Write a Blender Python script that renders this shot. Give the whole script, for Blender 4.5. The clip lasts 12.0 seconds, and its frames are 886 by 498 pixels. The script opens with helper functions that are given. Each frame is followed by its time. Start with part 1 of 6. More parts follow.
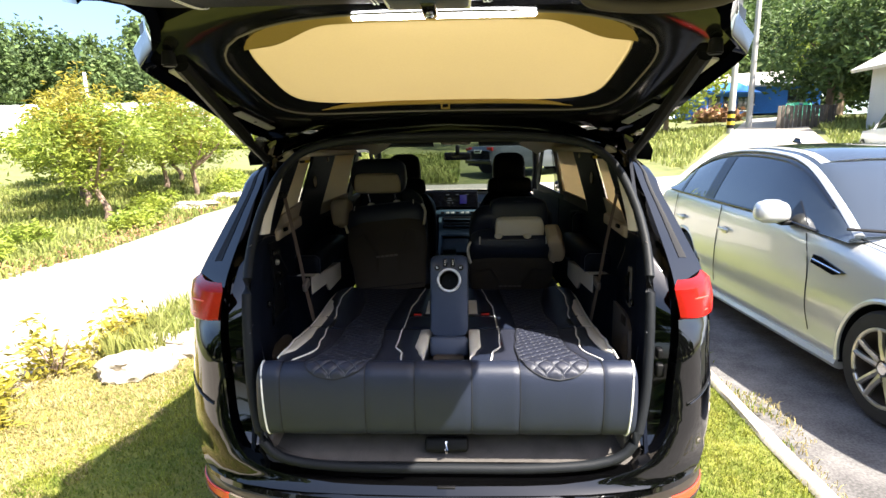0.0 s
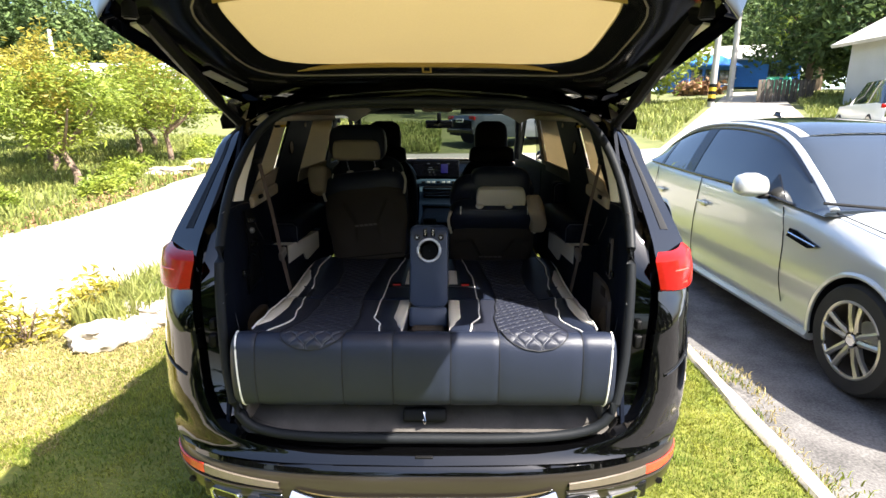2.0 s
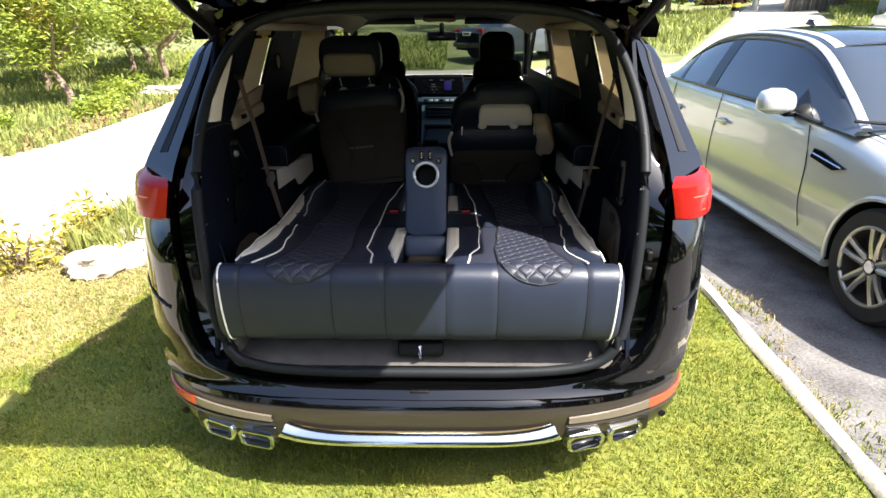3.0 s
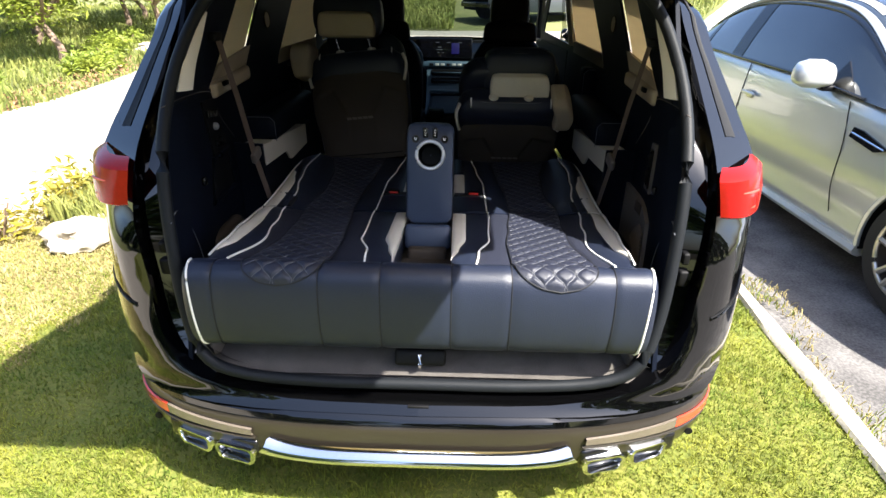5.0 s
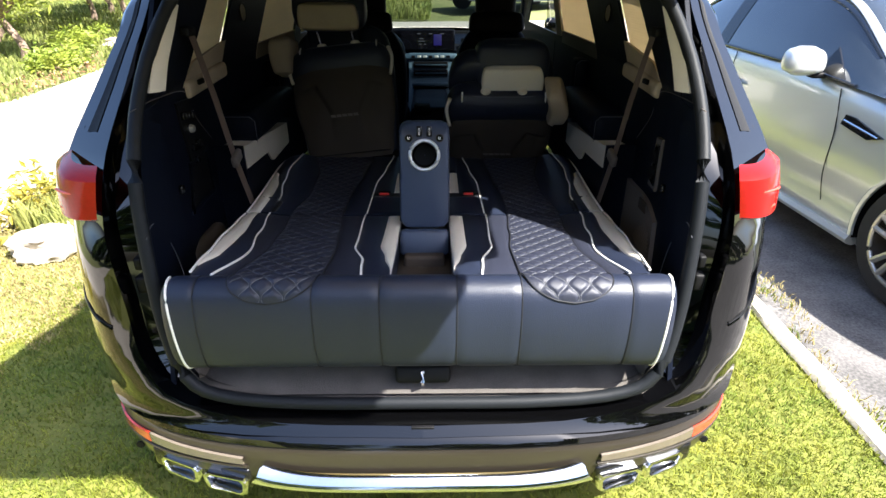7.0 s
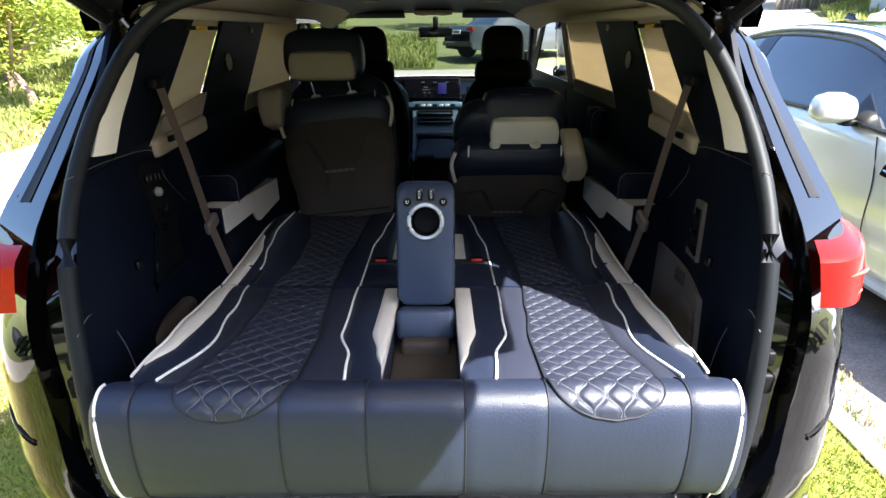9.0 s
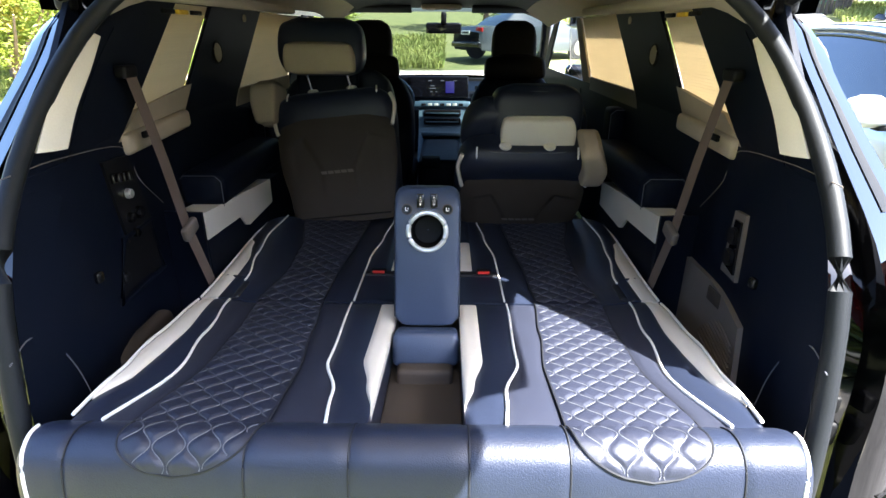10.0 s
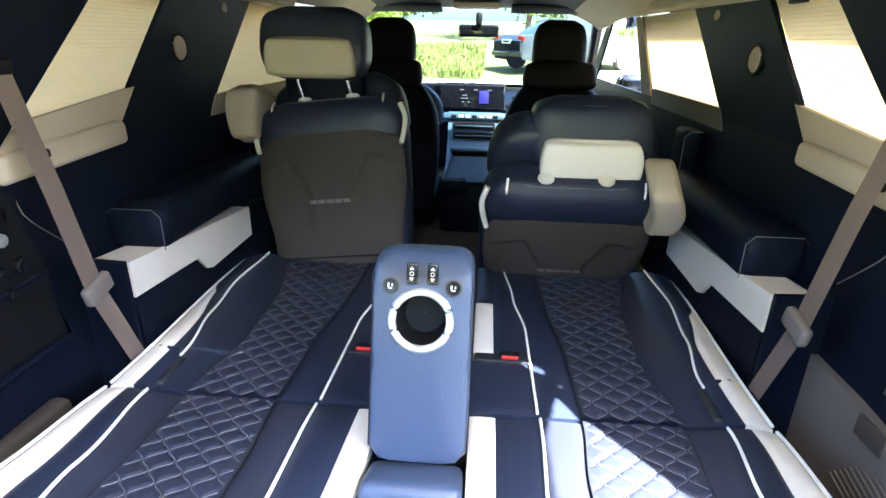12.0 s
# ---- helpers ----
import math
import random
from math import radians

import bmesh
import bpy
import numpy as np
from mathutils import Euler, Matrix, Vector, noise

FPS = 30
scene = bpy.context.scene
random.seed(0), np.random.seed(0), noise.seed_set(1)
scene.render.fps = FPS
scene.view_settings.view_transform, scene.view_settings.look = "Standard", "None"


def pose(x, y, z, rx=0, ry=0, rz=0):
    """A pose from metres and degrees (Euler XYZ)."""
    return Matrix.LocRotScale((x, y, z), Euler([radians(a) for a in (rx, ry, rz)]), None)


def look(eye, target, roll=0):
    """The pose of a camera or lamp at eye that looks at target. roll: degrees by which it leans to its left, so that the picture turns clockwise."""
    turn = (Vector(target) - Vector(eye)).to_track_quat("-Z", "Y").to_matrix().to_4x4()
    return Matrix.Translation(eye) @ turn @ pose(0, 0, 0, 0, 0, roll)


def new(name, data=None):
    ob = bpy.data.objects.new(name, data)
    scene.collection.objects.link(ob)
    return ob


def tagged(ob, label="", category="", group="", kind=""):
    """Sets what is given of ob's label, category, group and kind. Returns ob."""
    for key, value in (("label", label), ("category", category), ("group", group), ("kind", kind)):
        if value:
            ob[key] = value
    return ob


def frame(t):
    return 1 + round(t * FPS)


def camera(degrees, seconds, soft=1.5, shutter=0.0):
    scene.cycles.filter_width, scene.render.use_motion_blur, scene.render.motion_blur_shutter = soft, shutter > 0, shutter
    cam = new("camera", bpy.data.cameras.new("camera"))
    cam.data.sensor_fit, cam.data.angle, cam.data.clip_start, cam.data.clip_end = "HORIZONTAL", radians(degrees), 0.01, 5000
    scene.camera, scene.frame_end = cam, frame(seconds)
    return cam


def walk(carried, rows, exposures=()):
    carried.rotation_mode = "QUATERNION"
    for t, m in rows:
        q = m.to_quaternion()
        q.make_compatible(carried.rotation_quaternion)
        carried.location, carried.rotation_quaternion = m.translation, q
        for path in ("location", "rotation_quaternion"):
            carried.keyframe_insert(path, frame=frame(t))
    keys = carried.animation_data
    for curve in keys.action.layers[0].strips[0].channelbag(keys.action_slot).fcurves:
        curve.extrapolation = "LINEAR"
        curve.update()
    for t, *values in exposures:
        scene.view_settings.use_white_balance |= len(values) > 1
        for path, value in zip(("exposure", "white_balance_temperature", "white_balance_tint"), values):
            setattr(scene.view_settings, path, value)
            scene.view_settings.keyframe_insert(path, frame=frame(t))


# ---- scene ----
cam = camera(79.1, 12.0)
PATH = [
    (0, (0.066, -1.759, 1.547), (-0.013, 0.206, 1.18), -0.9),
    (0.5, (0.066, -1.748, 1.535), (0.029, 0.219, 1.173), -0.2),
    (1, (0.059, -1.742, 1.534), (0.029, 0.225, 1.17), -0.1),
    (1.5, (0.066, -1.749, 1.56), (0.061, 0.23, 1.273), 0.2),
    (2, (0.067, -1.719, 1.537), (0.06, 0.223, 1.061), 0.1),
    (2.5, (0.069, -1.666, 1.534), (0.072, 0.222, 0.875), 0.0),
    (3, (0.103, -1.579, 1.514), (0.069, 0.274, 0.762), -0.3),
    (3.5, (0.136, -1.498, 1.495), (0.018, 0.334, 0.703), -0.8),
    (5.5, (0.068, -1.285, 1.512), (0.055, 0.51, 0.63), 0.6),
    (6, (0.049, -1.241, 1.504), (0.065, 0.55, 0.614), -0.3),
    (6.5, (0.043, -1.225, 1.506), (0.075, 0.555, 0.595), 0.2),
    (8.5, (0.012, -1.081, 1.488), (0.015, 0.761, 0.709), 0.0),
    (9, (0.044, -0.939, 1.487), (0.05, 0.913, 0.732), -0.3),
    (9.5, (0.06, -0.865, 1.472), (0.005, 0.983, 0.708), -0.3),
    (10, (0.05, -0.765, 1.449), (0.034, 1.089, 0.699), 0.3),
    (10.5, (0.036, -0.597, 1.43), (0.009, 1.236, 0.631), 0.1),
    (11, (0.028, -0.449, 1.422), (0.038, 1.398, 0.653), 2.2),
    (11.5, (0.071, -0.362, 1.383), (-0.059, 1.505, 0.678), 0.5),
    (12, (0.09, -0.273, 1.408), (-0.051, 1.586, 0.686), 1.1),
]
walk(cam, [(t, look(eye, target, roll)) for t, eye, target, roll in PATH],
     [(0, 2.2, 6050, 12), (3.5, 2.05, 5950, 11), (6.5, 2.3, 5800, 11), (8.5, 2.6, 5700, 11), (9.5, 3.25, 5700, 11), (10.5, 3.9, 5450, 11), (11.2, 4.6, 5400, 11), (12, 5.2, 5350, 10)])


# ---- light ----
SUN_WAY = Vector((.60, -.44, 1)).normalized()
sun_data = bpy.data.lights.new("sun", "SUN")
sun_data.energy, sun_data.angle, sun_data.color = 5.0, radians(0.55), (1.0, 0.90, 0.73)
sun = new("sun", sun_data)
sun.matrix_world = look(SUN_WAY * 40, (0, 0, 0))
world = bpy.data.worlds.new("sky")
scene.world = world
world.use_nodes = True
wn = world.node_tree.nodes
sky = wn.new("ShaderNodeTexSky")
sky.sky_type, sky.sun_disc = "NISHITA", False
sky.sun_elevation = math.asin(SUN_WAY.z)
sky.sun_rotation = math.atan2(SUN_WAY.x, SUN_WAY.y)
sky.dust_density, sky.air_density, sky.ozone_density = 4.0, 1.0, 2.5
wn["Background"].inputs["Strength"].default_value = 0.09
world.node_tree.links.new(sky.outputs[0], wn["Background"].inputs["Color"])


# ---- materials ----
def material(name, color, rough=0.6, metal=0.0, vary=0.15, scale=6.0, fine=60.0, bump=0.1, coat=0.0, spec=0.5,
             second=None, translucent=0.0, island=0.0, pertone=0.0, stretch=(1, 1, 1), sheen=0.0):
    """A surface with variation at a coarse and a fine scale and fine relief."""
    m = bpy.data.materials.new(name)
    m.use_nodes = True
    n, l = m.node_tree.nodes, m.node_tree.links
    b = n["Principled BSDF"]
    co = n.new("ShaderNodeTexCoord")
    mp = n.new("ShaderNodeMapping")
    mp.inputs["Scale"].default_value = stretch
    l.new(co.outputs["Object"], mp.inputs["Vector"])
    n1 = n.new("ShaderNodeTexNoise")
    n1.inputs["Scale"].default_value, n1.inputs["Detail"].default_value = scale, 4
    n2 = n.new("ShaderNodeTexNoise")
    n2.inputs["Scale"].default_value, n2.inputs["Detail"].default_value = fine, 3
    l.new(mp.outputs[0], n1.inputs["Vector"])
    l.new(mp.outputs[0], n2.inputs["Vector"])
    add = n.new("ShaderNodeMath")
    add.operation = "MULTIPLY_ADD"
    add.inputs[1].default_value = 0.5
    l.new(n2.outputs["Fac"], add.inputs[0])
    half = n.new("ShaderNodeMath")
    half.operation = "MULTIPLY"
    half.inputs[1].default_value = 0.5
    l.new(n1.outputs["Fac"], half.inputs[0])
    l.new(half.outputs[0], add.inputs[2])
    ramp = n.new("ShaderNodeValToRGB")
    c = Vector(color)
    c2 = Vector(second) if second else c * (1 + vary)
    lo = c if second else c * (1 - vary)
    ramp.color_ramp.elements[0].position, ramp.color_ramp.elements[1].position = 0.35, 0.65
    ramp.color_ramp.elements[0].color, ramp.color_ramp.elements[1].color = (*lo, 1), (*c2, 1)
    l.new(add.outputs[0], ramp.inputs[0])
    out = ramp.outputs[0]
    if island or pertone:
        hsv = n.new("ShaderNodeHueSaturation")
        mr = n.new("ShaderNodeMapRange")
        if island:
            src = n.new("ShaderNodeNewGeometry").outputs["Random Per Island"]
        else:
            src = n.new("ShaderNodeObjectInfo").outputs["Random"]
        w = island or pertone
        mr.inputs["To Min"].default_value, mr.inputs["To Max"].default_value = 1 - w, 1 + w
        l.new(src, mr.inputs["Value"])
        l.new(mr.outputs[0], hsv.inputs["Value"])
        l.new(out, hsv.inputs["Color"])
        out = hsv.outputs[0]
    l.new(out, b.inputs["Base Color"])
    b.inputs["Roughness"].default_value, b.inputs["Metallic"].default_value = rough, metal
    b.inputs["Coat Weight"].default_value, b.inputs["Coat Roughness"].default_value = coat, 0.03
    b.inputs["Specular IOR Level"].default_value = spec
    b.inputs["Sheen Weight"].default_value = sheen
    if bump:
        bp = n.new("ShaderNodeBump")
        bp.inputs["Strength"].default_value, bp.inputs["Distance"].default_value = bump, 0.004
        l.new(n2.outputs["Fac"], bp.inputs["Height"])
        l.new(bp.outputs[0], b.inputs["Normal"])
    if translucent:
        t = n.new("ShaderNodeBsdfTranslucent")
        l.new(out, t.inputs["Color"])
        mix = n.new("ShaderNodeMixShader")
        mix.inputs[0].default_value = translucent
        l.new(b.outputs[0], mix.inputs[1])
        l.new(t.outputs[0], mix.inputs[2])
        l.new(mix.outputs[0], n["Material Output"].inputs["Surface"])
    return m


def glass(name, tint, rough=0.0):
    """Thin pane: sees through by its tint, mirrors by Fresnel."""
    m = bpy.data.materials.new(name)
    m.use_nodes = True
    n, l = m.node_tree.nodes, m.node_tree.links
    n.remove(n["Principled BSDF"])
    tr, gl, mix, fr = (n.new("ShaderNodeBsdfTransparent"), n.new("ShaderNodeBsdfGlossy"), n.new("ShaderNodeMixShader"), n.new("ShaderNodeLayerWeight"))
    tr.inputs[0].default_value = (*tint, 1)
    gl.inputs["Roughness"].default_value = rough
    fr.inputs[0].default_value = 0.5
    pw = n.new("ShaderNodeMath")
    pw.operation = "POWER"
    pw.inputs[1].default_value = 4.5
    l.new(fr.outputs["Facing"], pw.inputs[0])
    ml = n.new("ShaderNodeMath")
    ml.operation = "MULTIPLY_ADD"
    ml.inputs[1].default_value, ml.inputs[2].default_value = 0.85, 0.045
    l.new(pw.outputs[0], ml.inputs[0])
    l.new(ml.outputs[0], mix.inputs[0])
    l.new(tr.outputs[0], mix.inputs[1])
    l.new(gl.outputs[0], mix.inputs[2])
    l.new(mix.outputs[0], n["Material Output"].inputs["Surface"])
    return m


def glow(name, color, strength):
    m = bpy.data.materials.new(name)
    m.use_nodes = True
    b = m.node_tree.nodes["Principled BSDF"]
    b.inputs["Base Color"].default_value = (*(0.02 * c for c in color), 1)
    b.inputs["Emission Color"].default_value = (*color, 1)
    b.inputs["Emission Strength"].default_value = strength
    return m


M = {
    "paint": material("black gloss paint", (0.0012, 0.0012, 0.0014), 0.05, 0.0, 0.1, 3, 200, 0.0, coat=1.0, spec=0.2),
    "bumper": material("bronze grey satin bumper", (0.028, 0.023, 0.017), 0.3, 0.3, 0.1, 4, 300, 0.03, coat=0.5),
    "navy": material("navy leather", (0.0135, 0.018, 0.035), 0.4, 0.0, 0.14, 5, 420, 0.22, spec=0.42),
    "navy_sheet": material("navy perforated leather", (0.0152, 0.0178, 0.0325), 0.55, 0.0, 0.16, 7, 700, 0.35, spec=0.45),
    "quilt": material("navy quilted leather", (0.0155, 0.018, 0.0325), 0.5, 0.0, 0.14, 6, 420, 0.2, spec=0.45),
    "armleather": material("slate navy leather", (0.034, 0.048, 0.086), 0.42, 0.0, 0.1, 4, 420, 0.18, spec=0.45),
    "panel": material("dark navy trim leather", (0.0042, 0.0062, 0.0132), 0.5, 0.0, 0.15, 4, 380, 0.2, spec=0.1),
    "white": material("ivory leather", (0.68, 0.635, 0.56), 0.45, 0.0, 0.05, 8, 320, 0.15),
    "suede": material("ivory suede", (0.38, 0.315, 0.235), 0.85, 0.0, 0.07, 9, 260, 0.15),
    "piping": material("white piping", (0.8, 0.78, 0.74), 0.45, 0.0, 0.04, 20, 300, 0.05),
    "stitch": material("grey stitching thread", (0.1, 0.105, 0.12), 0.6, 0.0, 0.1, 80, 800, 0.0),
    "seam": material("dark seam thread", (0.006, 0.007, 0.011), 0.7, 0.0, 0.1, 80, 800, 0.0),
    "shell": material("grey brown hard plastic", (0.05, 0.041, 0.034), 0.6, 0.0, 0.1, 5, 500, 0.15, spec=0.2),
    "taupe": material("taupe plastic", (0.135, 0.115, 0.1), 0.55, 0.0, 0.08, 5, 500, 0.12),
    "carpet": material("grey brown carpet", (0.085, 0.078, 0.072), 0.95, 0.0, 0.25, 14, 500, 0.6, spec=0.05),
    "belt": material("taupe seat belt webbing", (0.125, 0.092, 0.074), 0.75, 0.0, 0.08, 10, 700, 0.3),
    "black": material("black plastic", (0.005, 0.005, 0.006), 0.55, 0.0, 0.2, 8, 400, 0.15, spec=0.2),
    "gloss": material("gloss black plastic", (0.006, 0.006, 0.007), 0.12, 0.0, 0.1, 8, 400, 0.0),
    "rubber": material("black rubber seal", (0.009, 0.0105, 0.013), 0.55, 0.0, 0.15, 8, 300, 0.1, spec=0.2),
    "chrome": material("chrome", (0.72, 0.73, 0.75), 0.1, 1.0, 0.04, 6, 200, 0.0),
    "silverplastic": material("silver trim", (0.68, 0.67, 0.64), 0.3, 0.75, 0.05, 6, 300, 0.02),
    "dash": material("brushed blue grey trim", (0.05, 0.085, 0.12), 0.4, 0.4, 0.1, 6, 300, 0.03, stretch=(1, 20, 1)),
    "headliner": material("ivory headliner cloth", (0.52, 0.46, 0.36), 0.9, 0.0, 0.05, 9, 420, 0.2),
    "blind": material("pale yellow pleated blind", (0.72, 0.64, 0.47), 0.85, 0.0, 0.04, 4, 90, 0.1, translucent=0.37, stretch=(1, 1, 12)),
    "gateblind": material("beige blind cloth", (0.5, 0.38, 0.18), 0.85, 0.0, 0.03, 3, 160, 0.1, translucent=0.25),
    "valance": material("mustard blind edge", (0.27, 0.18, 0.035), 0.8, 0.0, 0.04, 3, 160, 0.1, translucent=0.1),
    "red": material("red lamp plastic", (0.32, 0.008, 0.005), 0.16, 0.0, 0.12, 12, 120, 0.03, spec=0.25),
    "reflector": material("red reflector", (0.7, 0.06, 0.03), 0.2, 0.0, 0.1, 30, 300, 0.1, coat=0.6),
    "buckle": material("red buckle", (0.6, 0.02, 0.015), 0.4, 0.0, 0.08, 20, 200, 0.0),
    "amber": material("grey amber lens", (0.15, 0.125, 0.1), 0.25, 0.2, 0.1, 20, 200, 0.1, coat=0.6),
    "steel": material("galvanised steel bracket", (0.55, 0.55, 0.53), 0.4, 0.7, 0.1, 20, 200, 0.05),
    "silver": material("silver metallic paint", (0.68, 0.69, 0.67), 0.32, 0.5, 0.03, 2, 900, 0.02, coat=0.8),
    "whitepaint": material("white car paint", (0.8, 0.8, 0.79), 0.3, 0.0, 0.03, 3, 300, 0.0, coat=0.7),
    "bluecar": material("grey blue car paint", (0.09, 0.105, 0.12), 0.3, 0.6, 0.05, 3, 300, 0.0, coat=0.7),
    "tyre": material("tyre rubber", (0.022, 0.021, 0.02), 0.8, 0.0, 0.2, 12, 200, 0.3),
    "alloy": material("cast alloy", (0.6, 0.57, 0.52), 0.3, 0.85, 0.08, 8, 200, 0.03),
    "asphalt": material("asphalt", (0.055, 0.052, 0.05), 0.92, 0.0, 0.35, 5, 75, 1.0, second=(0.17, 0.16, 0.155)),
    "concrete": material("pale concrete road", (0.29, 0.258, 0.215), 0.9, 0.0, 0.1, 0.8, 40, 0.5, second=(0.39, 0.353, 0.3)),
    "kerb": material("concrete kerb", (0.28, 0.25, 0.195), 0.9, 0.0, 0.15, 3, 60, 0.6, second=(0.48, 0.435, 0.35)),
    "stone": material("pale field stone", (0.27, 0.235, 0.19), 0.9, 0.0, 0.2, 5, 30, 1.0, second=(0.48, 0.43, 0.36)),
    "soil": material("dry grass and soil", (0.08, 0.1, 0.025), 1.0, 0.0, 0.3, 1.2, 40, 0.8, second=(0.17, 0.17, 0.06)),
    "lawn": material("lawn thatch", (0.085, 0.115, 0.015), 1.0, 0.0, 0.3, 2.5, 60, 0.8, second=(0.19, 0.18, 0.035)),
    "grass": material("lawn blades", (0.1, 0.155, 0.014), 0.7, 0.0, 0.2, 1.6, 9, 0.0, second=(0.28, 0.28, 0.035), translucent=0.35, island=0.45),
    "drygrass": material("dry straw grass", (0.3, 0.24, 0.09), 0.8, 0.0, 0.2, 1.6, 9, 0.0, second=(0.44, 0.37, 0.17), translucent=0.3, island=0.35),
    "weed": material("tall weeds", (0.14, 0.19, 0.035), 0.7, 0.0, 0.2, 1.6, 9, 0.0, second=(0.3, 0.3, 0.08), translucent=0.35, island=0.4),
    "leaf": material("peach leaves", (0.16, 0.23, 0.03), 0.5, 0.0, 0.2, 1.3, 6, 0.0, second=(0.34, 0.38, 0.05), translucent=0.4, island=0.4),
    "yellowleaf": material("yellow green shrub leaves", (0.28, 0.26, 0.03), 0.5, 0.0, 0.2, 2, 9, 0.0, second=(0.42, 0.34, 0.05), translucent=0.4, island=0.35),
    "dryleaf": material("fallen dry leaves", (0.2, 0.1, 0.05), 0.8, 0.0, 0.2, 2, 9, 0.0, second=(0.34, 0.2, 0.1), island=0.4),
    "pine": material("dark pine foliage", (0.045, 0.085, 0.022), 0.7, 0.0, 0.2, 0.8, 6, 0.0, second=(0.13, 0.19, 0.055), translucent=0.3, island=0.4),
    "wood_far": material("wooded hillside leaves", (0.055, 0.1, 0.03), 0.8, 0.0, 0.2, 0.25, 2, 0.0, second=(0.13, 0.18, 0.05), translucent=0.25, island=0.45),
    # distance haze is put into the colour: forest paled to blue grey
    "hill": material("forested hill with painted haze", (0.34, 0.42, 0.42), 1.0, 0.0, 0.2, 0.05, 0.6, 0.0, second=(0.4, 0.49, 0.48)),
    "bark": material("grey brown bark", (0.2, 0.14, 0.1), 0.9, 0.0, 0.3, 6, 40, 0.8),
    "pole": material("weathered concrete pole", (0.42, 0.4, 0.37), 0.9, 0.0, 0.15, 2, 30, 0.3),
    "film": material("white greenhouse film", (0.75, 0.76, 0.77), 0.5, 0.0, 0.06, 1, 8, 0.1),
    "bluewall": material("blue sheet metal", (0.03, 0.16, 0.55), 0.5, 0.0, 0.12, 1, 9, 0.1),
    "greywall": material("pale render", (0.5, 0.5, 0.49), 0.85, 0.0, 0.08, 1, 20, 0.2),
    "roofing": material("pale roof sheet", (0.55, 0.53, 0.5), 0.6, 0.0, 0.1, 1, 12, 0.1),
    "darkwood": material("weathered fence boards", (0.09, 0.075, 0.06), 0.9, 0.0, 0.3, 4, 40, 0.5, pertone=0.3),
    "yellow": material("yellow warning paint", (0.7, 0.45, 0.02), 0.6, 0.0, 0.1, 9, 60, 0.1),
    "green": material("turquoise netting", (0.15, 0.5, 0.38), 0.8, 0.0, 0.2, 4, 40, 0.2),
    "led": glow("white led strip", (1.0, 0.97, 0.92), 6.0),
    "screen": material("black screen glass", (0.004, 0.004, 0.006), 0.08, 0.0, 0.1, 5, 50, 0.0),
    "blueglow": glow("blue screen light", (0.06, 0.04, 0.5), 0.03),
    "whiteglow": glow("white screen light", (0.6, 0.65, 0.7), 0.015),
    "ws": glass("windscreen glass", (0.23, 0.265, 0.255)),
    "tint": glass("tinted side glass", (0.75, 0.75, 0.72)),
}
# the blue grey base stands in for sky mirrored in the dark panes
M["cabin"] = material("dark tinted car glass", (0.02, 0.026, 0.032), 0.03, 0.0, 0.1, 3, 60, 0.0, spec=0.8, coat=0.8)


# ---- mesh helpers ----
def thing(name, at, label, category, group="", kind=""):
    ob = new(name)
    ob.empty_display_size = 0.1
    ob.location = at
    return tagged(ob, label, category, group, kind)


def link_mesh(name, me, mat, parent=None, label=""):
    if mat is not None:
        me.materials.append(mat)
    ob = new(name, me)
    if parent is not None:
        ob.parent = parent
        base = parent
        while base.parent is not None:
            base = base.parent
        ob.matrix_parent_inverse = Matrix.Translation(-base.location) if parent is base else Matrix.Identity(4)
    return tagged(ob, label)


def part(name, bm, mat, parent=None, label="", smooth=True):
    me = bpy.data.meshes.new(name)
    bm.normal_update()
    for f in bm.faces:
        f.smooth = smooth
    if smooth:
        for e in bm.edges:
            if len(e.link_faces) == 2 and e.calc_face_angle(0) > radians(42):
                e.smooth = False
    bm.to_mesh(me)
    bm.free()
    return link_mesh(name, me, mat, parent, label)


def solid(name, bm, mat, label, category, group="", kind=""):
    return tagged(part(name, bm, mat), label, category, group, kind)


def rbox(size, at, r=0.01, rot=(0, 0, 0), seg=3, bm=None, taper=(1, 1)):
    """Box with rounded edges; taper scales the top face in x and y."""
    out = bm or bmesh.new()
    b = bmesh.new()
    bmesh.ops.create_cube(b, size=1)
    for v in b.verts:
        k = taper if v.co.z > 0 else (1, 1)
        v.co = Vector((v.co.x * size[0] * k[0], v.co.y * size[1] * k[1], v.co.z * size[2]))
    if r:
        bmesh.ops.bevel(b, geom=b.edges[:], offset=min(r, 0.49 * min(size)), segments=seg, profile=0.5, affect="EDGES")
    b.transform(pose(*at, *rot))
    me = bpy.data.meshes.new("t")
    b.to_mesh(me)
    b.free()
    out.from_mesh(me)
    bpy.data.meshes.remove(me)
    return out


def cyl(r1, r2, length, m, seg=24, bm=None, cap=True, bevel=0.0):
    out = bm or bmesh.new()
    b = bmesh.new()
    bmesh.ops.create_cone(b, cap_ends=cap, segments=seg, radius1=r1, radius2=r2, depth=length)
    if bevel:
        ed = [e for e in b.edges if len(e.link_faces) == 2 and e.calc_face_angle(0) > 1]
        bmesh.ops.bevel(b, geom=ed, offset=bevel, segments=2, affect="EDGES")
    b.transform(m)
    me = bpy.data.meshes.new("t")
    b.to_mesh(me)
    b.free()
    out.from_mesh(me)
    bpy.data.meshes.remove(me)
    return out


